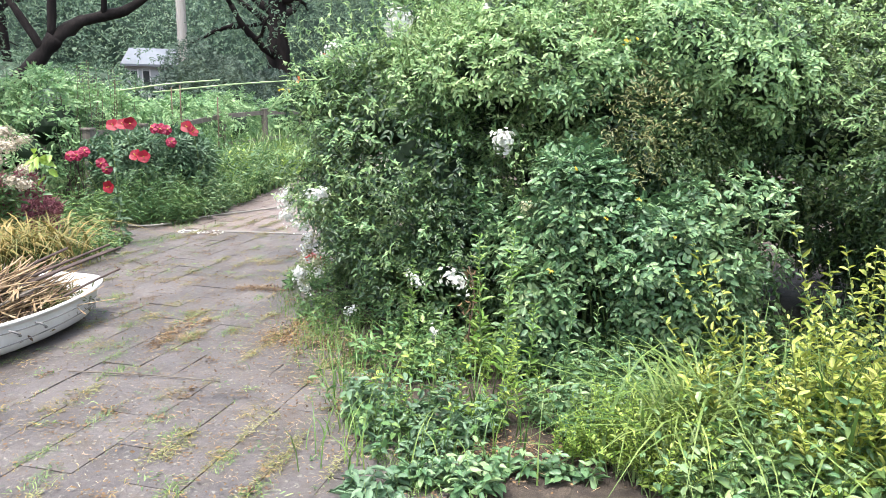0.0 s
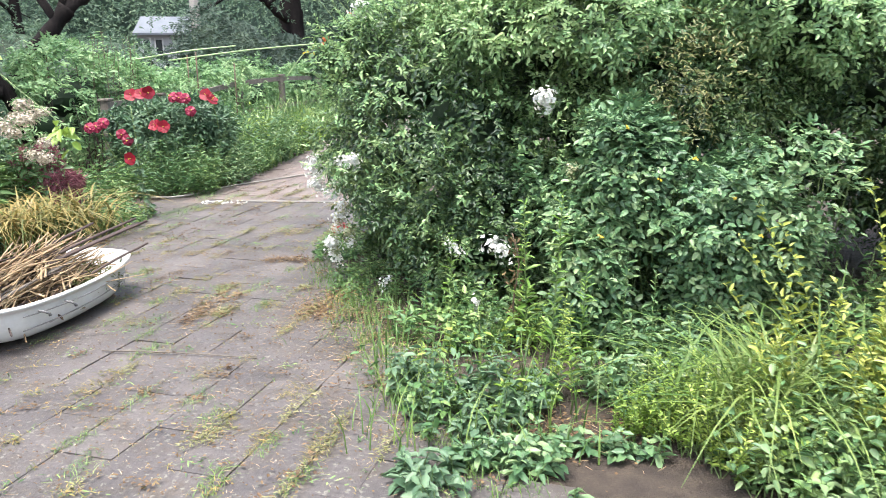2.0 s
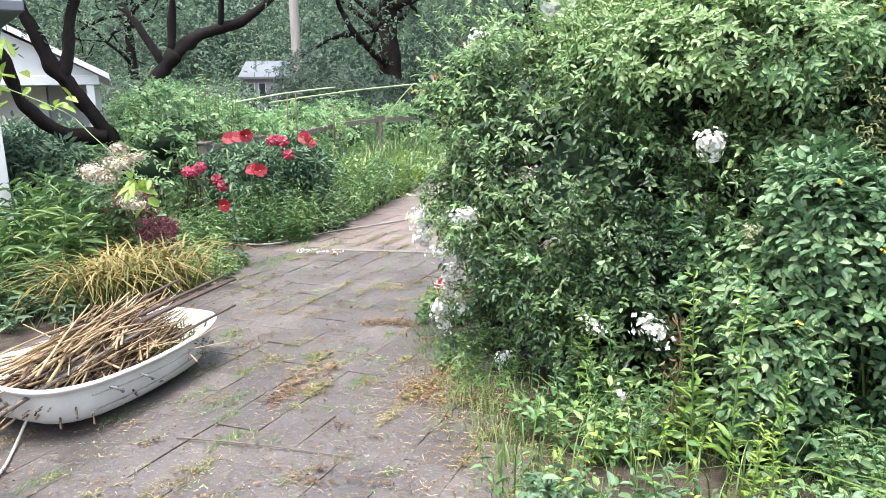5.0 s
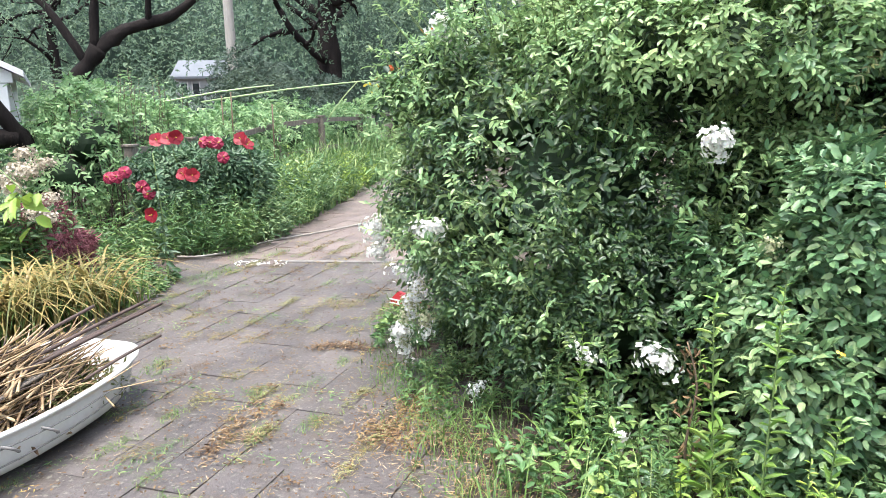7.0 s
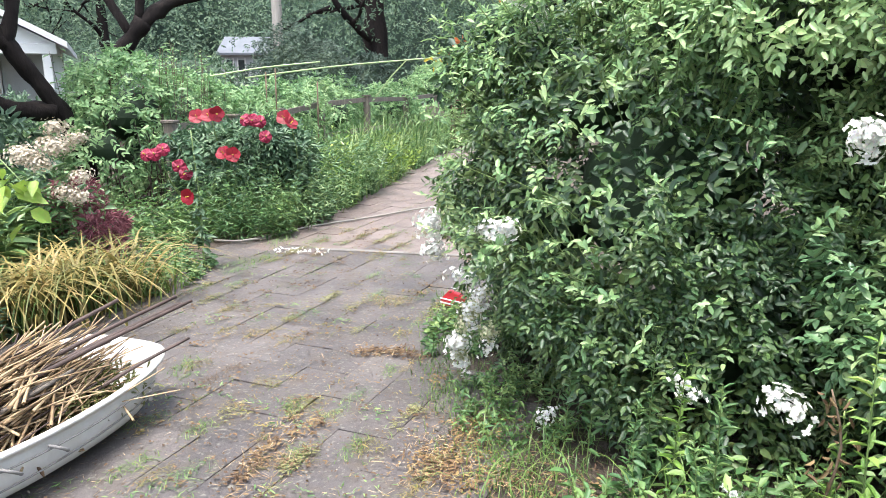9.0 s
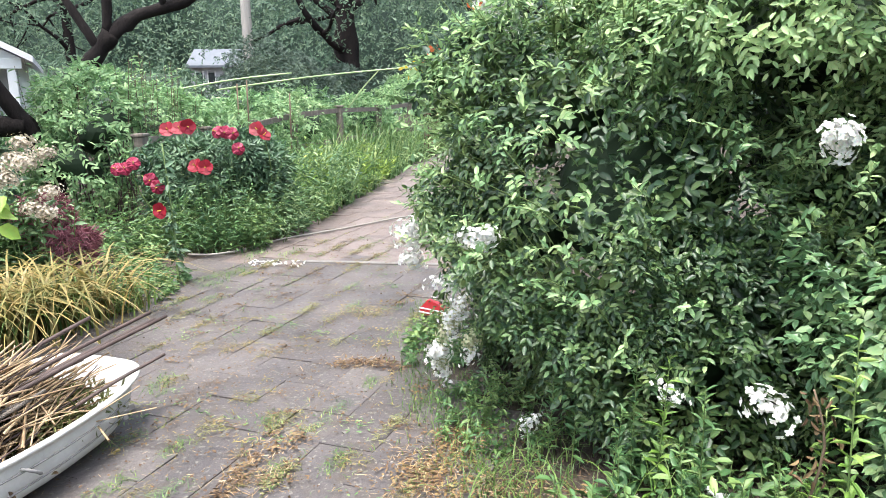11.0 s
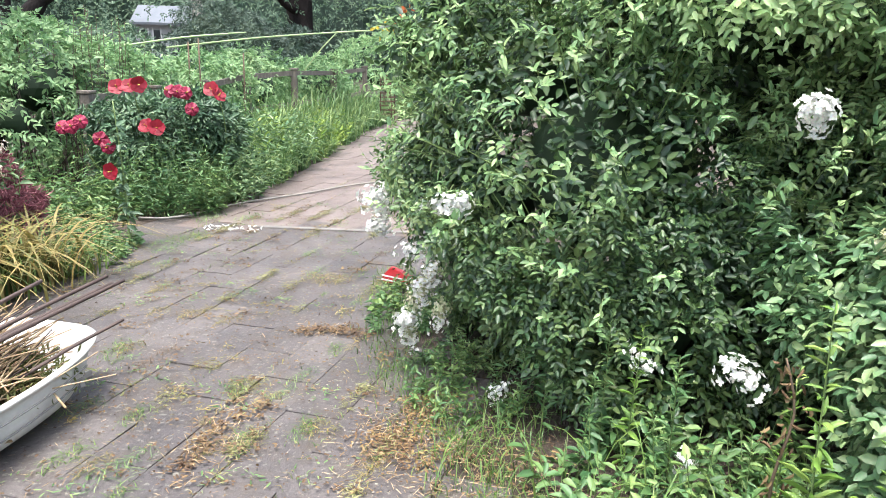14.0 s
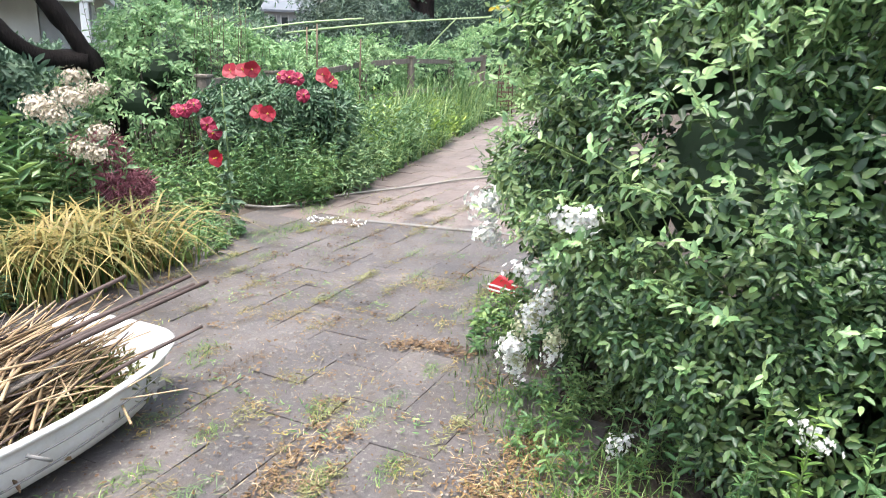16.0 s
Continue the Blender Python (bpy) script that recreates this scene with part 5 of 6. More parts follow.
for k in range(15):
    bm = box(bmesh.new(), -8.0, 1.4, k * 0.16, -0.95, 1.6, k * 0.16 + 0.16)
    for v in bm.verts:
        if v.co.z < k * 0.16 + 0.05:
            v.co.y -= 0.02
    house_part("clapboard", bm, WHITEPAINT)
house_part("wall", box(bmesh.new(), -8.0, 1.6, 0, -0.05, 7, 2.4), WHITEPAINT)
# grey instead of white, to paint the shade in the porch recess
house_part("recess_wall", box(bmesh.new(), -0.93, 1.45, 0, -0.06, 1.58, 2.2), HOUSEWALL, "porch wall coloured grey as shade")
house_part("porch_post", box(bmesh.new(), -0.14, -0.14, 0, 0.0, 0.0, 2.08, 0.01), WHITEPAINT)
house_part("porch_post", box(bmesh.new(), -4.0, -0.14, 0, -3.86, 0.0, 2.08, 0.01), WHITEPAINT)
house_part("porch_beam", box(bmesh.new(), -4.1, -0.16, 2.08, 0.1, 0.04, 2.26, 0.01), WHITEPAINT)
bm = bmesh.new()
a = [bm.verts.new(c) for c in ((-4.1, -0.06, 2.26), (0.1, -0.06, 2.26), (-2.0, -0.06, 3.35), (-4.1, 1.5, 2.26), (0.1, 1.5, 2.26), (-2.0, 1.5, 3.35))]
for f in ((0, 1, 2), (3, 5, 4), (0, 2, 5, 3), (1, 4, 5, 2), (0, 3, 4, 1)):
    bm.faces.new([a[i] for i in f])
house_part("gable", bm, WHITEPAINT)
for sx in (0, 1):
    bm = bmesh.new()
    x = 0.28 if sx else -4.28
    b2 = [bm.verts.new(c) for c in ((x, -0.3, 2.18), (x, 7, 2.18), (-2.0, 7, 3.42), (-2.0, -0.3, 3.42), (x, -0.3, 2.29), (x, 7, 2.29), (-2.0, 7, 3.53), (-2.0, -0.3, 3.53))]
    for f in ((0, 1, 2, 3), (7, 6, 5, 4), (0, 3, 7, 4), (1, 5, 6, 2), (0, 4, 5, 1), (3, 2, 6, 7)):
        bm.faces.new([b2[i] for i in f])
    bmesh.ops.recalc_face_normals(bm, faces=bm.faces[:])
    house_part("roof", bm, WHITEPAINT)
house_part("window_pane", box(bmesh.new(), -5.6, 1.375, 1.0, -4.7, 1.39, 1.8), DARKGLASS)
for z0, z1 in ((0.93, 1.0), (1.8, 1.87)):
    house_part("window_frame", box(bmesh.new(), -5.68, 1.35, z0, -4.62, 1.395, z1), WHITEPAINT)

# ---- grey house far off ----
far_house = thing("grey_house", "small grey house with pale grey roof behind shrubs", "house", at=(-17.5, 38.5, 0))
frame_far = Matrix.Translation((-18.95, 40.6, 0)) @ Matrix.Rotation(radians(23), 4, "Z") @ Matrix.Diagonal((0.66, 1, 1.0, 1))


def far_part(name, bm, material, label=""):
    bm.transform(frame_far)
    return under(far_house, part(name, bm, material, label=label))


far_part("wall", box(bmesh.new(), -0.2, 0, 0, 4.6, 5, 3.05), HOUSEWALL)
bm = bmesh.new()
v = [bm.verts.new(c) for c in ((-0.5, -0.4, 3.0), (4.9, -0.4, 3.0), (4.6, 2.5, 4.0), (0.1, 2.5, 4.0), (-0.5, 5.4, 3.0), (4.9, 5.4, 3.0), (-0.5, -0.4, 3.12), (4.9, -0.4, 3.12), (4.6, 2.5, 4.12), (0.1, 2.5, 4.12), (-0.5, 5.4, 3.12), (4.9, 5.4, 3.12))]
for f in ((0, 1, 2, 3), (3, 2, 5, 4), (9, 8, 7, 6), (10, 11, 8, 9), (0, 6, 7, 1), (1, 7, 8, 2), (2, 8, 11, 5), (5, 11, 10, 4), (4, 10, 9, 3), (3, 9, 6, 0)):
    bm.faces.new([v[i] for i in f])
far_part("roof", bm, ROOFGREY, "pale grey roof")
for x in (0.25, 1.2, 3.0):
    w = far_part("window_pane", box(bmesh.new(), x, -0.03, 1.7, x + 0.5, -0.01, 2.75), DARKGLASS)
    far_part("window_frame", box(bmesh.new(), x - 0.1, -0.05, 1.6, x, 0.0, 2.85), WHITEPAINT)
    far_part("window_frame", box(bmesh.new(), x + 0.5, -0.05, 1.6, x + 0.6, 0.0, 2.85), WHITEPAINT)

# ---- utility pole ----
pole = thing("utility_pole", "weathered grey wooden utility pole", "pole", at=(-10.2, 26.5, 0))
bm = bmesh.new()
bmesh.ops.create_cone(bm, cap_ends=True, segments=14, radius1=0.19, radius2=0.14, depth=10, matrix=Matrix.Translation((-10.2, 26.5, 4.95)))
under(pole, part("post", bm, POLEWOOD))
under(pole, part("crossarm", box(bmesh.new(), -11.2, 26.25, 9.0, -8.9, 26.37, 9.12, 0.01), POLEWOOD))

# ---- trees ----


def limbs(parent, start, way, length, radius, depth, material, tips, wiggle=0.35):
    """A bent limb and its side limbs; collects the twig ends."""
    pts, p, d = [Vector(start)], Vector(start), Vector(way).normalized()
    for k in range(4):
        d = (d + Vector(rng.normal(size=3) * wiggle * 0.5)).normalized()
        d.z += 0.03
        p = p + d * length / 4
        pts.append(p.copy())
    under(parent, tube("limb" if depth else "trunk", pts, radius, material, ends=radius * 0.55))
    if depth >= 3:
        tips.append(p)
        return
    tips.append(p)
    for k in range(3):
        q = pts[2 + k % 3]
        side = (d + Vector(rng.normal(size=3)) * 0.8).normalized()
        limbs(parent, q, side, length * 0.68, radius * 0.5, depth + 1, material, tips, wiggle)


def crown(parent, centres, spread, n, leaf, material, name="crown", squash=0.7):
    c = centres[rng.integers(0, len(centres), n)]
    p = c + rng.normal(size=(n, 3)) * [spread, spread, spread * squash]
    p[:, 2] = np.maximum(p[:, 2], 0.2)
    nrm = unit(p - c + rng.normal(size=(n, 3)) * 0.3)
    return under(parent, tagged(part(name, join(name, *sprigs(p, nrm, 5, leaf, leaf * 0.42, leaf * 1.7, hang=0.5)), material), kind="stuff"))


# leaning dark fruit tree behind the hedge
old = thing("leaning_tree", "old dark-barked leaning tree with spreading limbs", "tree", at=(-10.3, 15.3, 0))
under(old, tube("trunk", [(-10.4, 15.2, -0.1), (-10.1, 15.3, 0.7), (-9.7, 15.5, 1.5), (-9.28, 15.8, 2.2), (-8.9, 16.05, 2.78)], 0.23, BARK, ends=0.18, sides=6))
under(old, tube("limb", [(-8.95, 16.0, 2.7), (-8.43, 16.3, 3.15), (-7.6, 16.7, 3.45), (-6.9, 16.9, 3.95)], 0.15, BARK, ends=0.07, sides=6))
under(old, tube("limb", [(-9.1, 15.9, 2.5), (-9.35, 15.8, 3.0), (-9.7, 15.7, 3.6), (-10.3, 15.6, 4.1)], 0.10, BARK, ends=0.05))
tips = []
for a, b2, r in [((-8.0, 16.5, 3.3), (0.3, -0.1, 0.9), 0.07), ((-8.95, 16.0, 2.8), (0.0, 0.1, 1.0), 0.10), ((-9.5, 15.75, 3.3), (-0.7, 0.2, 0.7), 0.06), ((-7.4, 16.75, 3.6), (0.9, 0.1, 0.4), 0.06)]:
    limbs(old, a, b2, 2.6, r, 1, BARK, tips)
tp = np.array([list(t) for t in tips])
tp[:, 2] += 0.7
crown(old, tp[tp[:, 2] > 3.9], 0.55, 2200, 0.09, WOODS)

# crooked dark tree before the white house
crook = thing("crooked_tree", "crooked black-barked tree before the white house", "tree", at=(-6.5, 10.5, 0))
under(crook, tube("trunk", [(-6.5, 10.5, -0.05), (-6.6, 10.4, 0.9), (-6.81, 10.18, 1.5), (-7.02, 10.03, 1.94), (-7.19, 9.89, 2.25), (-7.32, 9.8, 2.7), (-7.6, 9.7, 3.4)], 0.12, BARK, ends=0.08, sides=8))
under(crook, tube("limb", [(-6.72, 10.25, 1.25), (-6.98, 10.05, 1.28), (-7.21, 9.87, 1.37), (-7.42, 9.71, 1.6), (-7.54, 9.62, 1.85), (-7.62, 9.57, 2.3), (-7.9, 9.5, 2.8)], 0.115, BARK, ends=0.07, sides=8))
under(crook, tube("limb", [(-7.1, 9.97, 2.0), (-7.0, 10.03, 2.4), (-6.95, 10.1, 2.9), (-6.7, 10.2, 3.5)], 0.09, BARK, ends=0.06))
crown(crook, np.array([(-7.0, 10.0, 3.7), (-7.9, 9.6, 3.4), (-6.5, 10.2, 3.9), (-7.6, 9.8, 4.3)]), 0.5, 900, 0.09, WOODS)

# big dark trunk with a spreading crown, and trees behind
for x, y, h, r, spread, n, leaf, mat in [(-7.85, 30.5, 7.0, 0.6, 1.5, 4200, 0.12, WOODS), (-21, 33, 7.0, 0.3, 1.7, 2600, 0.14, WOODS), (-29, 31, 7.0, 0.35, 1.8, 2600, 0.14, WOODS), (-2.5, 34, 8.0, 0.35, 1.8, 2600, 0.14, WOODS), (4, 32, 8.0, 0.35, 1.8, 2200, 0.18, WOODS)]:
    tr = thing("woodland_tree", "large dark-trunked leafy tree beyond the garden", "tree", "trees beyond the garden", at=(x, y, 0))
    under(tr, tube("trunk", [(x, y, -0.1), (x + 0.05, y, h * 0.3), (x, y + 0.1, h * 0.6), (x + 0.1, y, h)], r * 1.1, BARK, ends=r * 0.5))
    tips = []
    for k in range(6):
        q = k * 1.05 + rng.uniform(0, 0.5)
        z = h * rng.uniform(0.45, 0.9)
        limbs(tr, (x, y, z), (math.cos(q), math.sin(q), 0.35), 3.2, r * 0.3, 2, BARK, tips)
    tp = np.array([list(t) for t in tips] + [(x, y, h), (x, y, h + 1.5)])
    crown(tr, tp, spread, n, leaf, mat)

ever = thing("dark_evergreen", "dark spreading evergreen shrub beside the grey house", "shrub", at=(-9.0, 25, 0))
EB = [(-9.3, 25.0, 1.5, 1.2, 1.0, 1.6), (-8.1, 25.2, 1.4, 1.3, 1.0, 1.45), (-7.0, 25.5, 1.2, 1.1, 1.0, 1.35)]
p, nrm = on_blobs(EB, 8000, 0.3, 1.4)
under(ever, tagged(part("foliage", join("foliage", *sprigs(p, nrm, 4, 0.10, 0.032, 0.2, hang=0.2)), DARKWOODS), kind="stuff"))
# dark filling added as shade between the evergreen's sprays
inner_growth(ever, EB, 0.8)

for blobs, label in (([(-14, 27, 1.2, 2.5, 1.5, 1.5), (-18, 28, 1.4, 2.5, 1.5, 1.7), (-11.8, 22, 0.8, 2.0, 1.3, 1.2), (-14.5, 21, 0.8, 2.2, 1.4, 1.2), (-9.5, 21, 0.6, 1.8, 1.3, 1.0), (-7.5, 23, 0.6, 1.6, 1.3, 1.0)], "rounded mid-green shrubs before the grey house"),
                     ([(-9.3, 12.4, 0.6, 1.2, 0.6, 0.7), (-7.4, 9.5, 0.4, 0.9, 0.4, 0.7), (-8.2, 9.4, 0.5, 0.9, 0.5, 0.8), (-8.6, 11.0, 0.5, 1.0, 0.6, 0.8)], "dark green shrubs under the crooked tree")):
    sh = thing("shrubbery", label, "shrub", at=blobs[0][:2] + (0,))
    p, nrm = on_blobs(blobs, 4200, 0.2, 1.6)
    under(sh, tagged(part("foliage", join("foliage", *sprigs(p, nrm, 5, 0.13, 0.05, 0.22)), WOODS), kind="stuff"))
    # solid dark filling paints the shade within each shrub
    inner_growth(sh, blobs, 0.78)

# far woods closing the view
wood = thing("far_woods", "dense grey-green woodland far behind the houses", "woods", kind="stuff", at=(-10, 48, 0))
n = 30000
q = rng.uniform(-1.2, 0.9, n)
r = 52 + rng.uniform(-4, 5, n) + 2.5 * np.sin(q * 23)
z = rng.uniform(0, 1, n) * (12.5 + 2.5 * np.sin(q * 17) + 1.5 * np.sin(q * 41))
p = np.stack([r * np.sin(q), r * np.cos(q), z + 0.3], 1)
p += rng.normal(size=p.shape) * 0.5
nrm = unit(np.stack([-np.sin(q), -np.cos(q), 0.6 + 0 * q], 1) + rng.normal(size=p.shape) * 0.4)
under(wood, tagged(part("foliage", join("foliage", *sprigs(p, nrm, 3, 0.30, 0.13, 0.5, hang=0.4)), WOODS), kind="stuff"))
# dark sheet added behind the leaves as the shade within the woods
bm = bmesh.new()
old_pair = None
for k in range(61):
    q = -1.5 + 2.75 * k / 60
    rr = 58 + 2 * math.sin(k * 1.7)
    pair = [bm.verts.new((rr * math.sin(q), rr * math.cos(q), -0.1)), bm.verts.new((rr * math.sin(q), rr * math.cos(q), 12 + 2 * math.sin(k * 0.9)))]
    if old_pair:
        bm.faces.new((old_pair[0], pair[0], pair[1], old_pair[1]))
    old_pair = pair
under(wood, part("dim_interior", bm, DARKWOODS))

# ---- small things on the paving ----
tag = thing("red_toy", "red plastic toy with white stripe on the paving", "toy", at=(-1.24, 7.0, 0))
bm = bmesh.new()
v = [bm.verts.new(c) for c in ((-0.15, -0.04, 0.01), (0.17, -0.04, 0.01), (0.17, 0.05, 0.01), (-0.15, 0.05, 0.01), (-0.16, -0.03, 0.06), (0.12, -0.03, 0.03), (0.12, 0.04, 0.03), (-0.16, 0.04, 0.06), (-0.10, -0.02, 0.125), (-0.03, -0.02, 0.10), (-0.03, 0.03, 0.10), (-0.10, 0.03, 0.125))]
for f in ((3, 2, 1, 0), (0, 1, 5, 4), (1, 2, 6, 5), (2, 3, 7, 6), (3, 0, 4, 7), (4, 5, 9, 8), (5, 6, 10, 9), (6, 7, 11, 10), (7, 4, 8, 11), (8, 9, 10, 11)):
    bm.faces.new([v[q] for q in f])
bmesh.ops.bevel(bm, geom=bm.edges[:], offset=0.006, segments=2, affect="EDGES")
part("body", bm, REDPLASTIC, tag)
for z in (0.052, 0.022):
    stripe = part("stripe", box(bmesh.new(), -0.16, -0.051, -0.005, 0.15, -0.043, 0.005, 0.002), WHITEPAINT, tag, "white stripe")
    stripe.location, stripe.rotation_euler = (0.0, 0.0, z), (0, radians(7), 0)
tag.rotation_euler = (0, 0, radians(-12))

stick = thing("fallen_stick", "thin pale brown stick lying on the paving", "stick", at=(-2.15, 4.01, 0))
under(stick, tube("rod", [(-2.146, 4.011, 0.010), (-1.7, 3.99, 0.013), (-1.187, 3.934, 0.008)], 0.0055, OLDWOOD, ends=0.0035))
hose = thing("garden_hose", "pale thin hose lying across the far path", "hose", at=(-3.3, 9.7, 0))
under(hose, tube("line", [(-4.05, 8.82, 0.02), (-3.75, 8.8, 0.03), (-3.53, 9.2, 0.014), (-3.33, 9.7, 0.014), (-2.8, 10.35, 0.014), (-2.32, 11.05, 0.014), (-1.7, 11.6, 0.014)], 0.011, HOSE, sides=4))
strip = thing("concrete_edging", "pale concrete edging strip across the path", "edging", at=(-2.3, 8.7, 0))
under(strip, part("strip", box(bmesh.new(), -2.9, 8.60, -0.02, -1.3, 8.65, 0.014, 0.006), CONCRETE))
strip.rotation_euler = (0, 0, radians(-3))
petals = thing("fallen_petals", "scatter of white fallen petals on the paving", "petals", kind="stuff", at=(-2.95, 8.55, 0))
n = 60
b = at_ground(-3.3, -2.75, 8.45, 8.62, n, 0.015)
under(petals, tagged(part("petals", join("petals", leaf_pack(b, rng.normal(size=b.shape) * [1, 1, 0.4], np.array([[0, 0, 1.0]]) + rng.normal(size=b.shape) * 0.4, 0.04, 0.016)), WHITE), kind="stuff"))


def litter(name, label, spots, material, length, width):
    ob = thing(name, label, "plant litter", kind="stuff", at=(*spots[0][:2], 0))
    packs = []
    for x, y, sx, sy, n in spots:
        b = np.stack([x + rng.normal(0, sx, n), y + rng.normal(0, sy, n), rng.uniform(0.003, 0.022, n)], 1)
        packs.append(leaf_pack(b, rng.normal(size=b.shape) * [1, 1, 0.12], np.array([[0, 0, 1.0]]) + rng.normal(size=b.shape) * 0.3, length * rng.uniform(0.5, 1.2, n), width * rng.uniform(0.6, 1.2, n), 0.3, 0.05))
    return under(ob, tagged(part("pieces", join("pieces", *packs), material), kind="stuff"))


litter("dead_leaf_litter", "reddish brown dead leaves along the thicket foot", [(-1.05, 4.80, 0.09, 0.07, 330), (-0.96, 5.0, 0.06, 0.09, 190), (-0.92, 5.2, 0.05, 0.08, 150), (-0.9, 5.05, 0.1, 0.15, 160), (-0.93, 4.66, 0.07, 0.06, 110), (-0.6, 4.7, 0.15, 0.12, 160), (-1.2, 5.68, 0.05, 0.06, 50),
                               (-0.4, 4.3, 0.18, 0.18, 120), (0.5, 3.15, 0.22, 0.12, 520), (-0.45, 3.7, 0.15, 0.25, 90)], MULCH, 0.030, 0.011)
litter("leaf_debris", "dark crumbled leaves swept together on the paving", [(-1.72, 6.0, 0.05, 0.03, 60), (-1.62, 6.05, 0.06, 0.03, 110), (-1.5, 6.05, 0.06, 0.04, 120), (-1.4, 6.0, 0.05, 0.04, 90), (-1.84, 4.55, 0.025, 0.05, 70), (-1.84, 4.7, 0.025, 0.05, 70), (-1.81, 4.84, 0.03, 0.04, 60), (-1.74, 4.96, 0.04, 0.03, 60),
                          (-1.68, 5.07, 0.03, 0.03, 40), (-2.3, 5.5, 0.9, 1.2, 300), (-1.4, 3.6, 0.8, 0.8, 240)], DRY, 0.028, 0.013)
JOINT = radians(-12.5)
gathered = []
for k in range(900):
    u, v = 0.023 + 0.279 * (int(rng.integers(-18, 4)) + 0.5) + rng.normal(0, 0.012), rng.uniform(1.9, 9.0)
    if k % 3 == 0:
        u = rng.uniform(-5, 1)
    x, y = math.cos(JOINT) * u - math.sin(JOINT) * v, math.sin(JOINT) * u + math.cos(JOINT) * v
    if left_edge(y) < x < right_edge(y):
        gathered.append((x, y, rng.uniform(0.02, 0.07), rng.uniform(0.012, 0.03), int(rng.integers(7, 24))))
litter("joint_debris", "dark crumbled leaf bits caught along the paving joints", gathered[::2], DRY, 0.026, 0.013)
litter("green_snippings", "small wilted green snippings scattered on the paving", [(x + 0.1, y + 0.05, a * 1.3, b * 1.6, c) for x, y, a, b, c in gathered[1::4]], TALLGRASS, 0.035, 0.008)
litter("straw_snippings", "short straw-coloured snippings scattered on the paving", gathered[3::4], STRAW, 0.035, 0.007)
litter("leaf_crumbs", "tiny dark leaf crumbs strewn over the paving", [(-2.0, 4.5, 1.0, 1.5, 2200), (-2.2, 7.0, 0.8, 1.2, 1400), (-1.0, 3.4, 0.6, 0.8, 1200), (-2.6, 10.5, 0.4, 1.6, 600)], DRY, 0.016, 0.010)
litter("dry_clippings", "pale dry grass clippings strewn on the paving", [(-1.7, 4.7, 0.06, 0.06, 70), (-0.6, 4.1, 0.2, 0.3, 160), (-2.0, 4.9, 0.9, 0.9, 260), (-2.2, 6.6, 0.8, 0.8, 220), (-1.2, 3.4, 0.7, 0.8, 300), (-0.3, 3.2, 0.2, 0.3, 200), (-2.9, 8.4, 0.5, 0.2, 240), (-1.83, 7.09, 0.13, 0.06, 120), (-1.8, 3.2, 1.0, 0.9, 450), (-2.0, 5.6, 0.9, 1.2, 320), (-0.7, 3.5, 0.3, 0.5, 260), (-2.4, 8.0, 0.8, 0.4, 220)], DRYSTEM, 0.04, 0.003)

litter("pale_flecks", "pale dry leaf flecks strewn over the paving", [(-2.0, 4.6, 1.0, 1.4, 1000), (-1.2, 3.4, 0.7, 0.8, 450), (-2.3, 7.2, 0.8, 1.2, 800), (-1.0, 4.9, 0.2, 0.5, 260)], FLECK, 0.014, 0.008)
litter("mulch_straw", "pale straw bits mixed into the dead leaves", [(-1.0, 4.9, 0.12, 0.2, 240), (-0.7, 4.6, 0.2, 0.2, 260), (-0.5, 4.2, 0.2, 0.3, 240), (0.5, 3.12, 0.25, 0.12, 160), (-1.6, 6.03, 0.12, 0.05, 90), (-1.8, 4.75, 0.06, 0.2, 130)], DRYSTEM, 0.06, 0.004)
patches = []
for k in range(330):
    u, v = 0.023 + 0.279 * (int(rng.integers(-18, 4)) + 0.5) + rng.normal(0, 0.01), rng.uniform(1.9, 9.0)
    for j in range(int(rng.integers(2, 6))):
        w = v + 0.055 * j
        x, y = math.cos(JOINT) * u - math.sin(JOINT) * w, math.sin(JOINT) * u + math.cos(JOINT) * w
        if left_edge(y) < x < right_edge(y) and lumps(np.array([[x * 2.0, y * 2.0, 0.4]]), 1.6)[0] > 0.05:
            patches.append((x, y, rng.uniform(0.012, 0.035), rng.uniform(0.02, 0.04), int(rng.integers(12, 34))))
litter("joint_clippings", "khaki grass clippings matted along the paving joints", patches, KHAKI, 0.030, 0.006)

# tufts of grass in the joints
tuft_mesh = []
for k in range(4):
    n = 70
    a = rng.uniform(0, 6.28, n)
    b = np.stack([rng.normal(0, 0.06, n), rng.normal(0, 0.028, n), np.full(n, -0.012)], 1)
    me = join("blades", blade_pack(b, np.stack([np.cos(a), np.sin(a), 0 * a], 1), rng.uniform(0.03, 0.085, n), rng.uniform(0.002, 0.0045, n), rng.uniform(0.6, 1.3, n), 3))
    me.materials.append((BLADE, TALLGRASS, STRAW, BROWNSTEM)[k])
    tuft_mesh.append(me)


def tuft(x, y, kind, size=1.0, turn=0.0):
    t = tagged(part("grass_tuft", tuft_mesh[kind], None), ("short green grass tuft in a paving joint", "short green grass tuft in a paving joint", "yellowed grass tuft in a paving joint", "dark dried weed tuft in a paving joint")[kind], "grass tuft", "grass tufts in the paving")
    t.location, t.scale, t.rotation_euler = (x, y, 0.0), (size * 1.2, size * 1.2, size * 0.6), (0, 0, radians(turn))


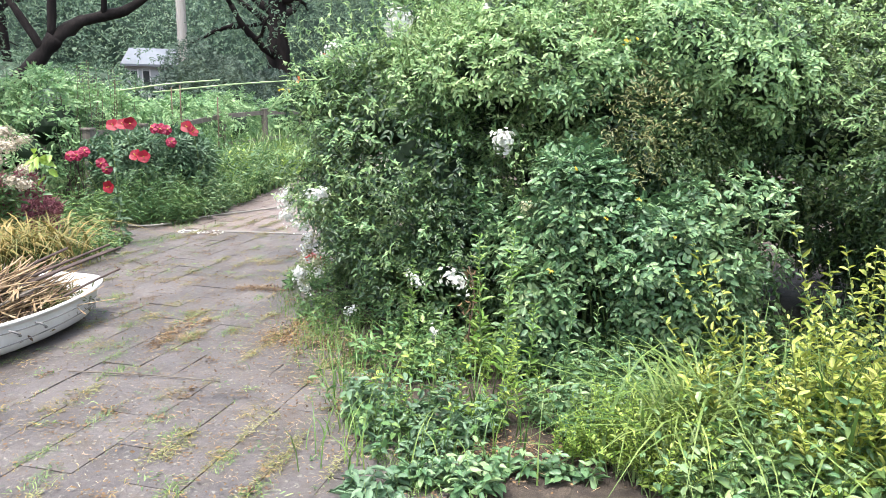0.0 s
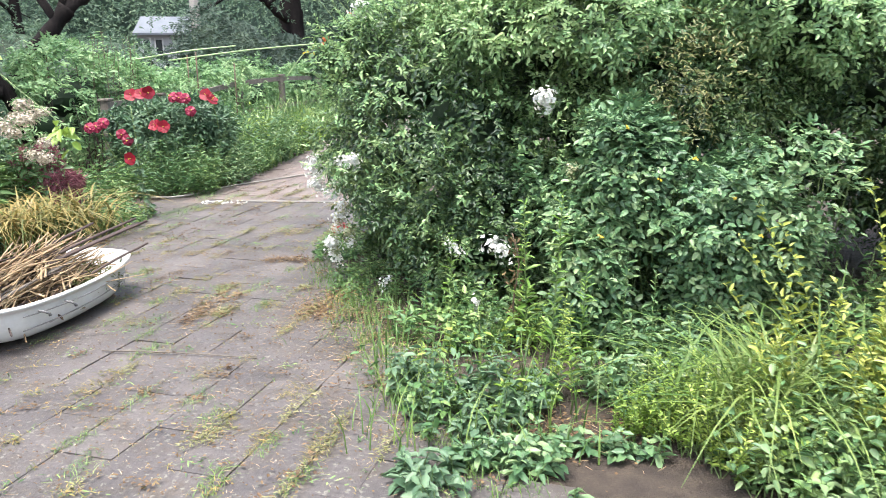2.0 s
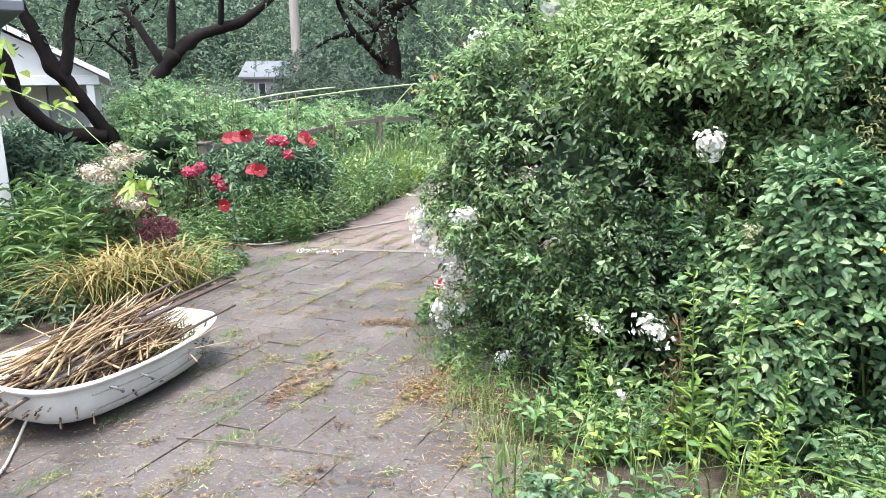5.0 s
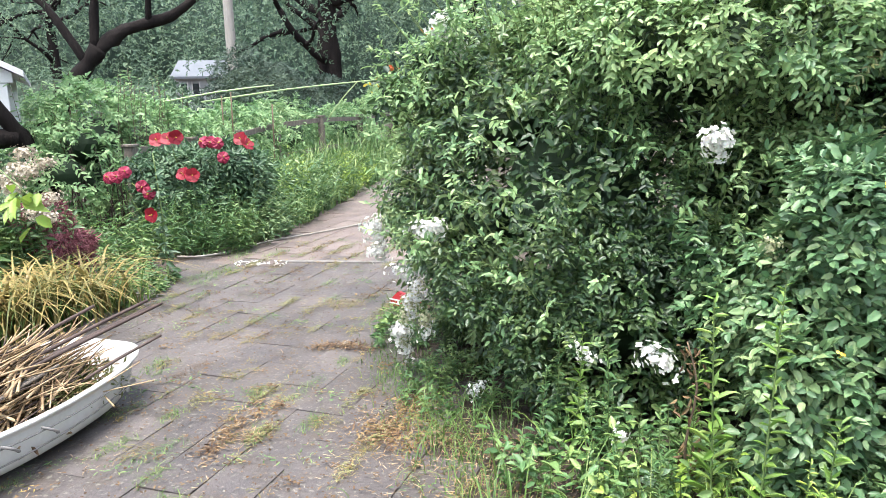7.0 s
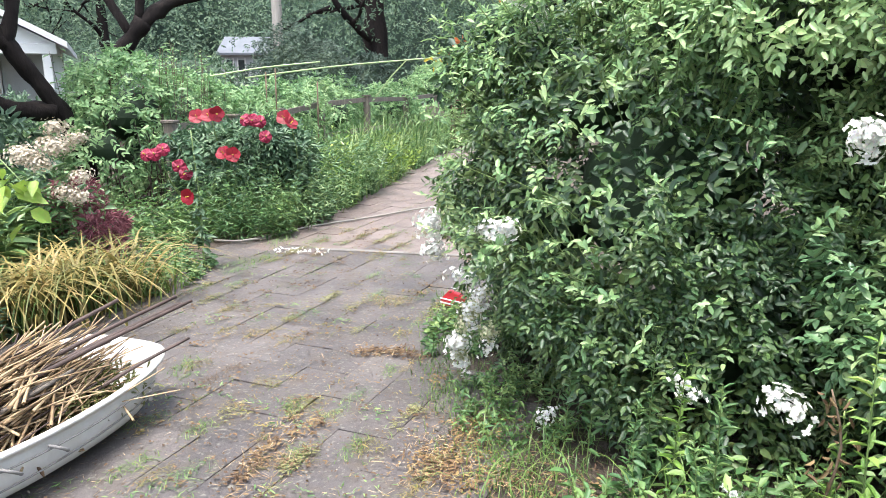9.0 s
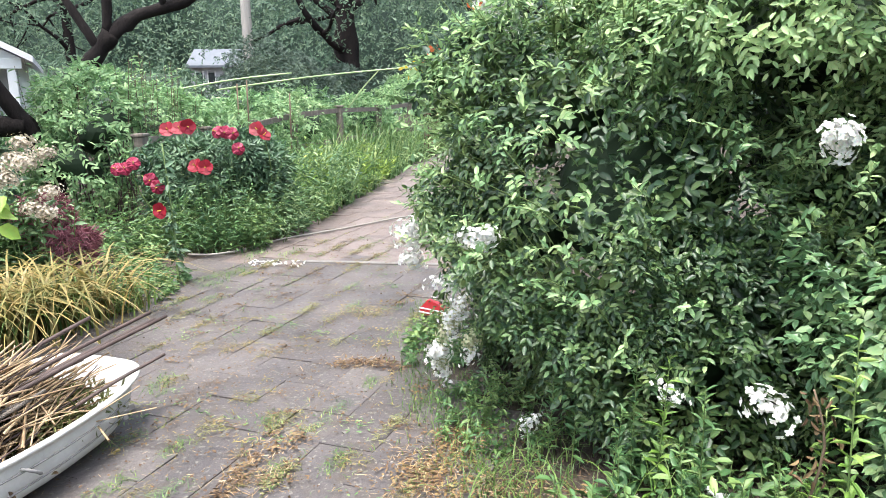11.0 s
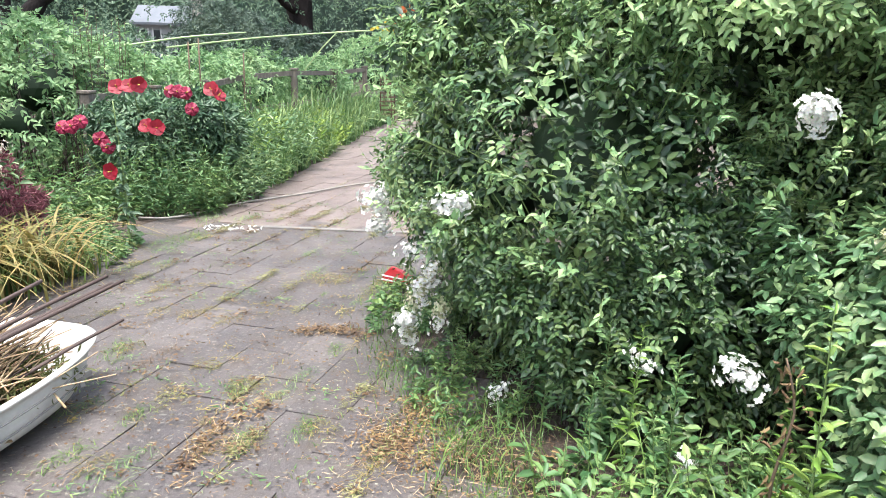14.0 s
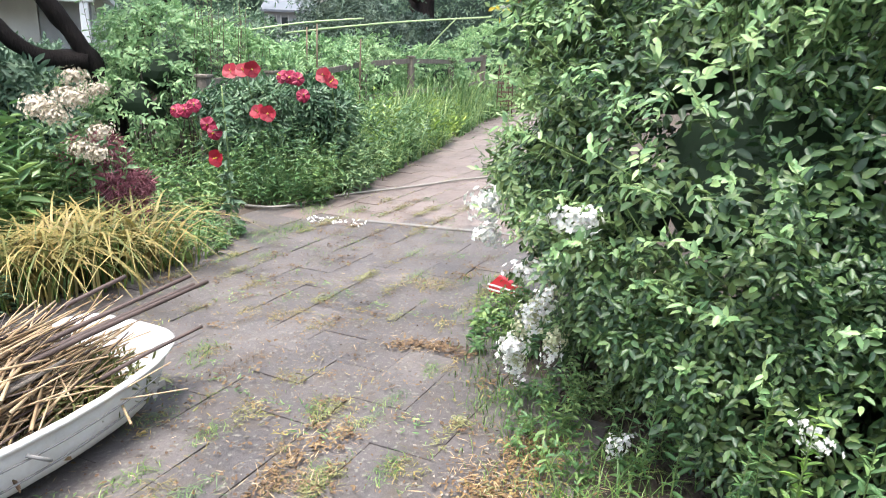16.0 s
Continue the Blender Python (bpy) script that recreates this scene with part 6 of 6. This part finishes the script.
for x, y, kind, size in [(-2.45, 5.5, 3, 0.8), (-2.39, 5.68, 3, 0.7), (-1.59, 5.41, 1, 0.8), (-1.89, 5.24, 0, 0.9), (-1.86, 5.28, 2, 0.9), (-2.17, 5.19, 2, 0.8), (-2.15, 5.51, 2, 0.6), (-2.52, 4.98, 1, 0.9), (-2.24, 4.93, 0, 0.8), (-2.35, 4.57, 0, 1.0), (-2.09, 4.51, 1, 1.2), (-2.2, 4.52, 2, 0.9), (-2.7, 5.65, 0, 1.1), (-2.62, 5.7, 2, 0.9),
                         (-1.46, 4.88, 0, 0.9), (-1.4, 4.9, 2, 0.8), (-1.5, 5.77, 0, 0.7), (-2.23, 6.18, 2, 0.9), (-2.5, 6.26, 2, 0.9), (-1.83, 7.09, 2, 1.3), (-1.72, 7.1, 2, 1.0), (-1.78, 4.69, 2, 0.9), (-1.7, 4.74, 0, 0.9), (-1.64, 4.77, 2, 0.8), (-1.69, 5.15, 2, 0.8), (-1.64, 5.2, 1, 0.7), (-3.16, 7.38, 1, 0.9), (-3.32, 7.8, 1, 1.2), (-3.04, 9.05, 1, 1.6),
                         (-3.3, 8.2, 0, 1.6), (-3.45, 8.0, 1, 1.5), (-3.4, 9.0, 1, 1.8), (-1.9, 4.05, 0, 1.1), (-1.35, 3.45, 1, 0.9), (-1.2, 3.25, 0, 0.9), (-1.1, 3.1, 2, 0.9), (-0.85, 3.0, 0, 0.8), (-1.0, 2.7, 0, 1.1), (-0.6, 3.05, 2, 0.9), (-0.65, 2.75, 0, 0.9), (-1.6, 2.8, 1, 0.9), (-1.75, 3.0, 0, 0.8),
                         (-1.15, 5.55, 0, 1.0), (-1.95, 3.55, 2, 1.0), (-1.4, 3.75, 2, 0.9), (-0.85, 3.55, 2, 1.0), (-2.55, 3.55, 0, 1.0), (-2.4, 3.1, 1, 1.0)]:
    tuft(x, y, kind, size, rng.uniform(60, 100))
for k in range(190):
    u, v = 0.023 + 0.279 * (int(rng.integers(-18, 4)) + 0.5), rng.uniform(1.8, 9.2)
    x, y = math.cos(JOINT) * u - math.sin(JOINT) * v, math.sin(JOINT) * u + math.cos(JOINT) * v
    if left_edge(y) < x < right_edge(y) and rng.uniform() < 0.75:
        tuft(x, y, int(rng.choice([0, 1, 2, 2, 2, 3])), rng.uniform(0.35, 0.95), rng.uniform(70, 86))
joint_moss = thing("joint_grass", "sparse short grass and litter along the paving joints", "grass", kind="stuff", at=(-2, 5, 0))
n = 15000
u, v = 0.023 + 0.279 * (rng.integers(-22, 8, n) + 0.5) + rng.normal(0, 0.012, n), rng.uniform(1.5, 12.0, n)
keep = lumps(np.stack([u * 2, v, 0 * u], 1), 3.0) > 0.12
u, v = u[keep], v[keep]
x, y = math.cos(JOINT) * u - math.sin(JOINT) * v, math.sin(JOINT) * u + math.cos(JOINT) * v
keep = (x > left_edge(y)) & (x < right_edge(y))
b = np.stack([x[keep], y[keep], np.full(keep.sum(), -0.012)], 1)
a = rng.uniform(0, 6.28, len(b))
half = len(b) // 2
side = np.stack([np.cos(a), np.sin(a), 0 * a], 1)
under(joint_moss, tagged(part("green_blades", join("green_blades", blade_pack(b[:half], side[:half], rng.uniform(0.02, 0.06, half), 0.0045, 0.9, 2)), TALLGRASS), kind="stuff"))
under(joint_moss, tagged(part("dry_blades", join("dry_blades", blade_pack(b[half:], side[half:], rng.uniform(0.02, 0.07, len(b) - half), 0.0045, 1.1, 2)), STRAW), kind="stuff"))

# ---- paving, piece by piece ----
TURN, PW, PL = radians(-12.5), 0.279, 0.608
ca, sa = math.cos(TURN), math.sin(TURN)


def paver_mesh(k):
    bm = box(bmesh.new(), -PW / 2 + 0.0013, -PL / 2 + 0.0013, -0.05, PW / 2 - 0.0013, PL / 2 - 0.0013, 0.0)
    top = [f for f in bm.faces if f.normal.z > 0.9][0]
    made = bmesh.ops.inset_region(bm, faces=[top], thickness=0.006)
    for v in bm.verts:
        if v.co.z > -0.01 and abs(v.co.x) > PW / 2 - 0.006:
            v.co.z -= 0.003 + 0.002 * math.sin(k * 3 + v.co.y * 40)
        elif v.co.z > -0.01 and abs(v.co.y) > PL / 2 - 0.006:
            v.co.z -= 0.003
    me = bpy.data.meshes.new("paver")
    bm.to_mesh(me)
    bm.free()
    return me


PIECES, FARPIECES = [paver_mesh(k) for k in range(4)], [paver_mesh(k) for k in range(3)]
for me in PIECES:
    me.materials.append(PAVER)
for me in FARPIECES:
    me.materials.append(FARPAVER)
paving = thing("pavement", "mauve-grey weathered concrete pavers with grassy joints", "pavement", kind="structure", at=(-2, 4, 0))
rest_v, rest_f, far_v, far_f = [], [], [], []
made = 0
for i in range(-40, 40):
    for j in range(-12, 46):
        u, v = 0.023 + i * PW, 0.33 + j * PL + (PL / 2 if i % 2 else 0)
        x, y = ca * u - sa * v, sa * u + ca * v
        if not (left_edge(y) - 0.1 < x < right_edge(y) + 0.12) or y < -3.5 or y > 22:
            continue
        far = y > 8.72
        m = pose(x, y, rng.uniform(-0.005, 0.001), rng.normal(0, 0.3), rng.normal(0, 0.45), math.degrees(TURN) + rng.normal(0, 0.6))
        me = (FARPIECES if far else PIECES)[int(rng.integers(0, 3))]
        if 2.2 < y < 14 and made < 300:
            o = part("paver", me, None)
            under(paving, o)
            o.matrix_basis = m
            made += 1
        else:
            vv, ff = (far_v, far_f) if far else (rest_v, rest_f)
            base = len(vv)
            vv += [tuple(m @ q.co) for q in me.vertices]
            ff += [[base + q for q in f.vertices] for f in me.polygons]
for name, vv, ff, mat in (("more_pavers", rest_v, rest_f, PAVER), ("far_pavers", far_v, far_f, FARPAVER)):
    me = bpy.data.meshes.new(name)
    me.from_pydata(vv, [], ff)
    under(paving, tagged(part(name, me, mat), kind="stuff"))
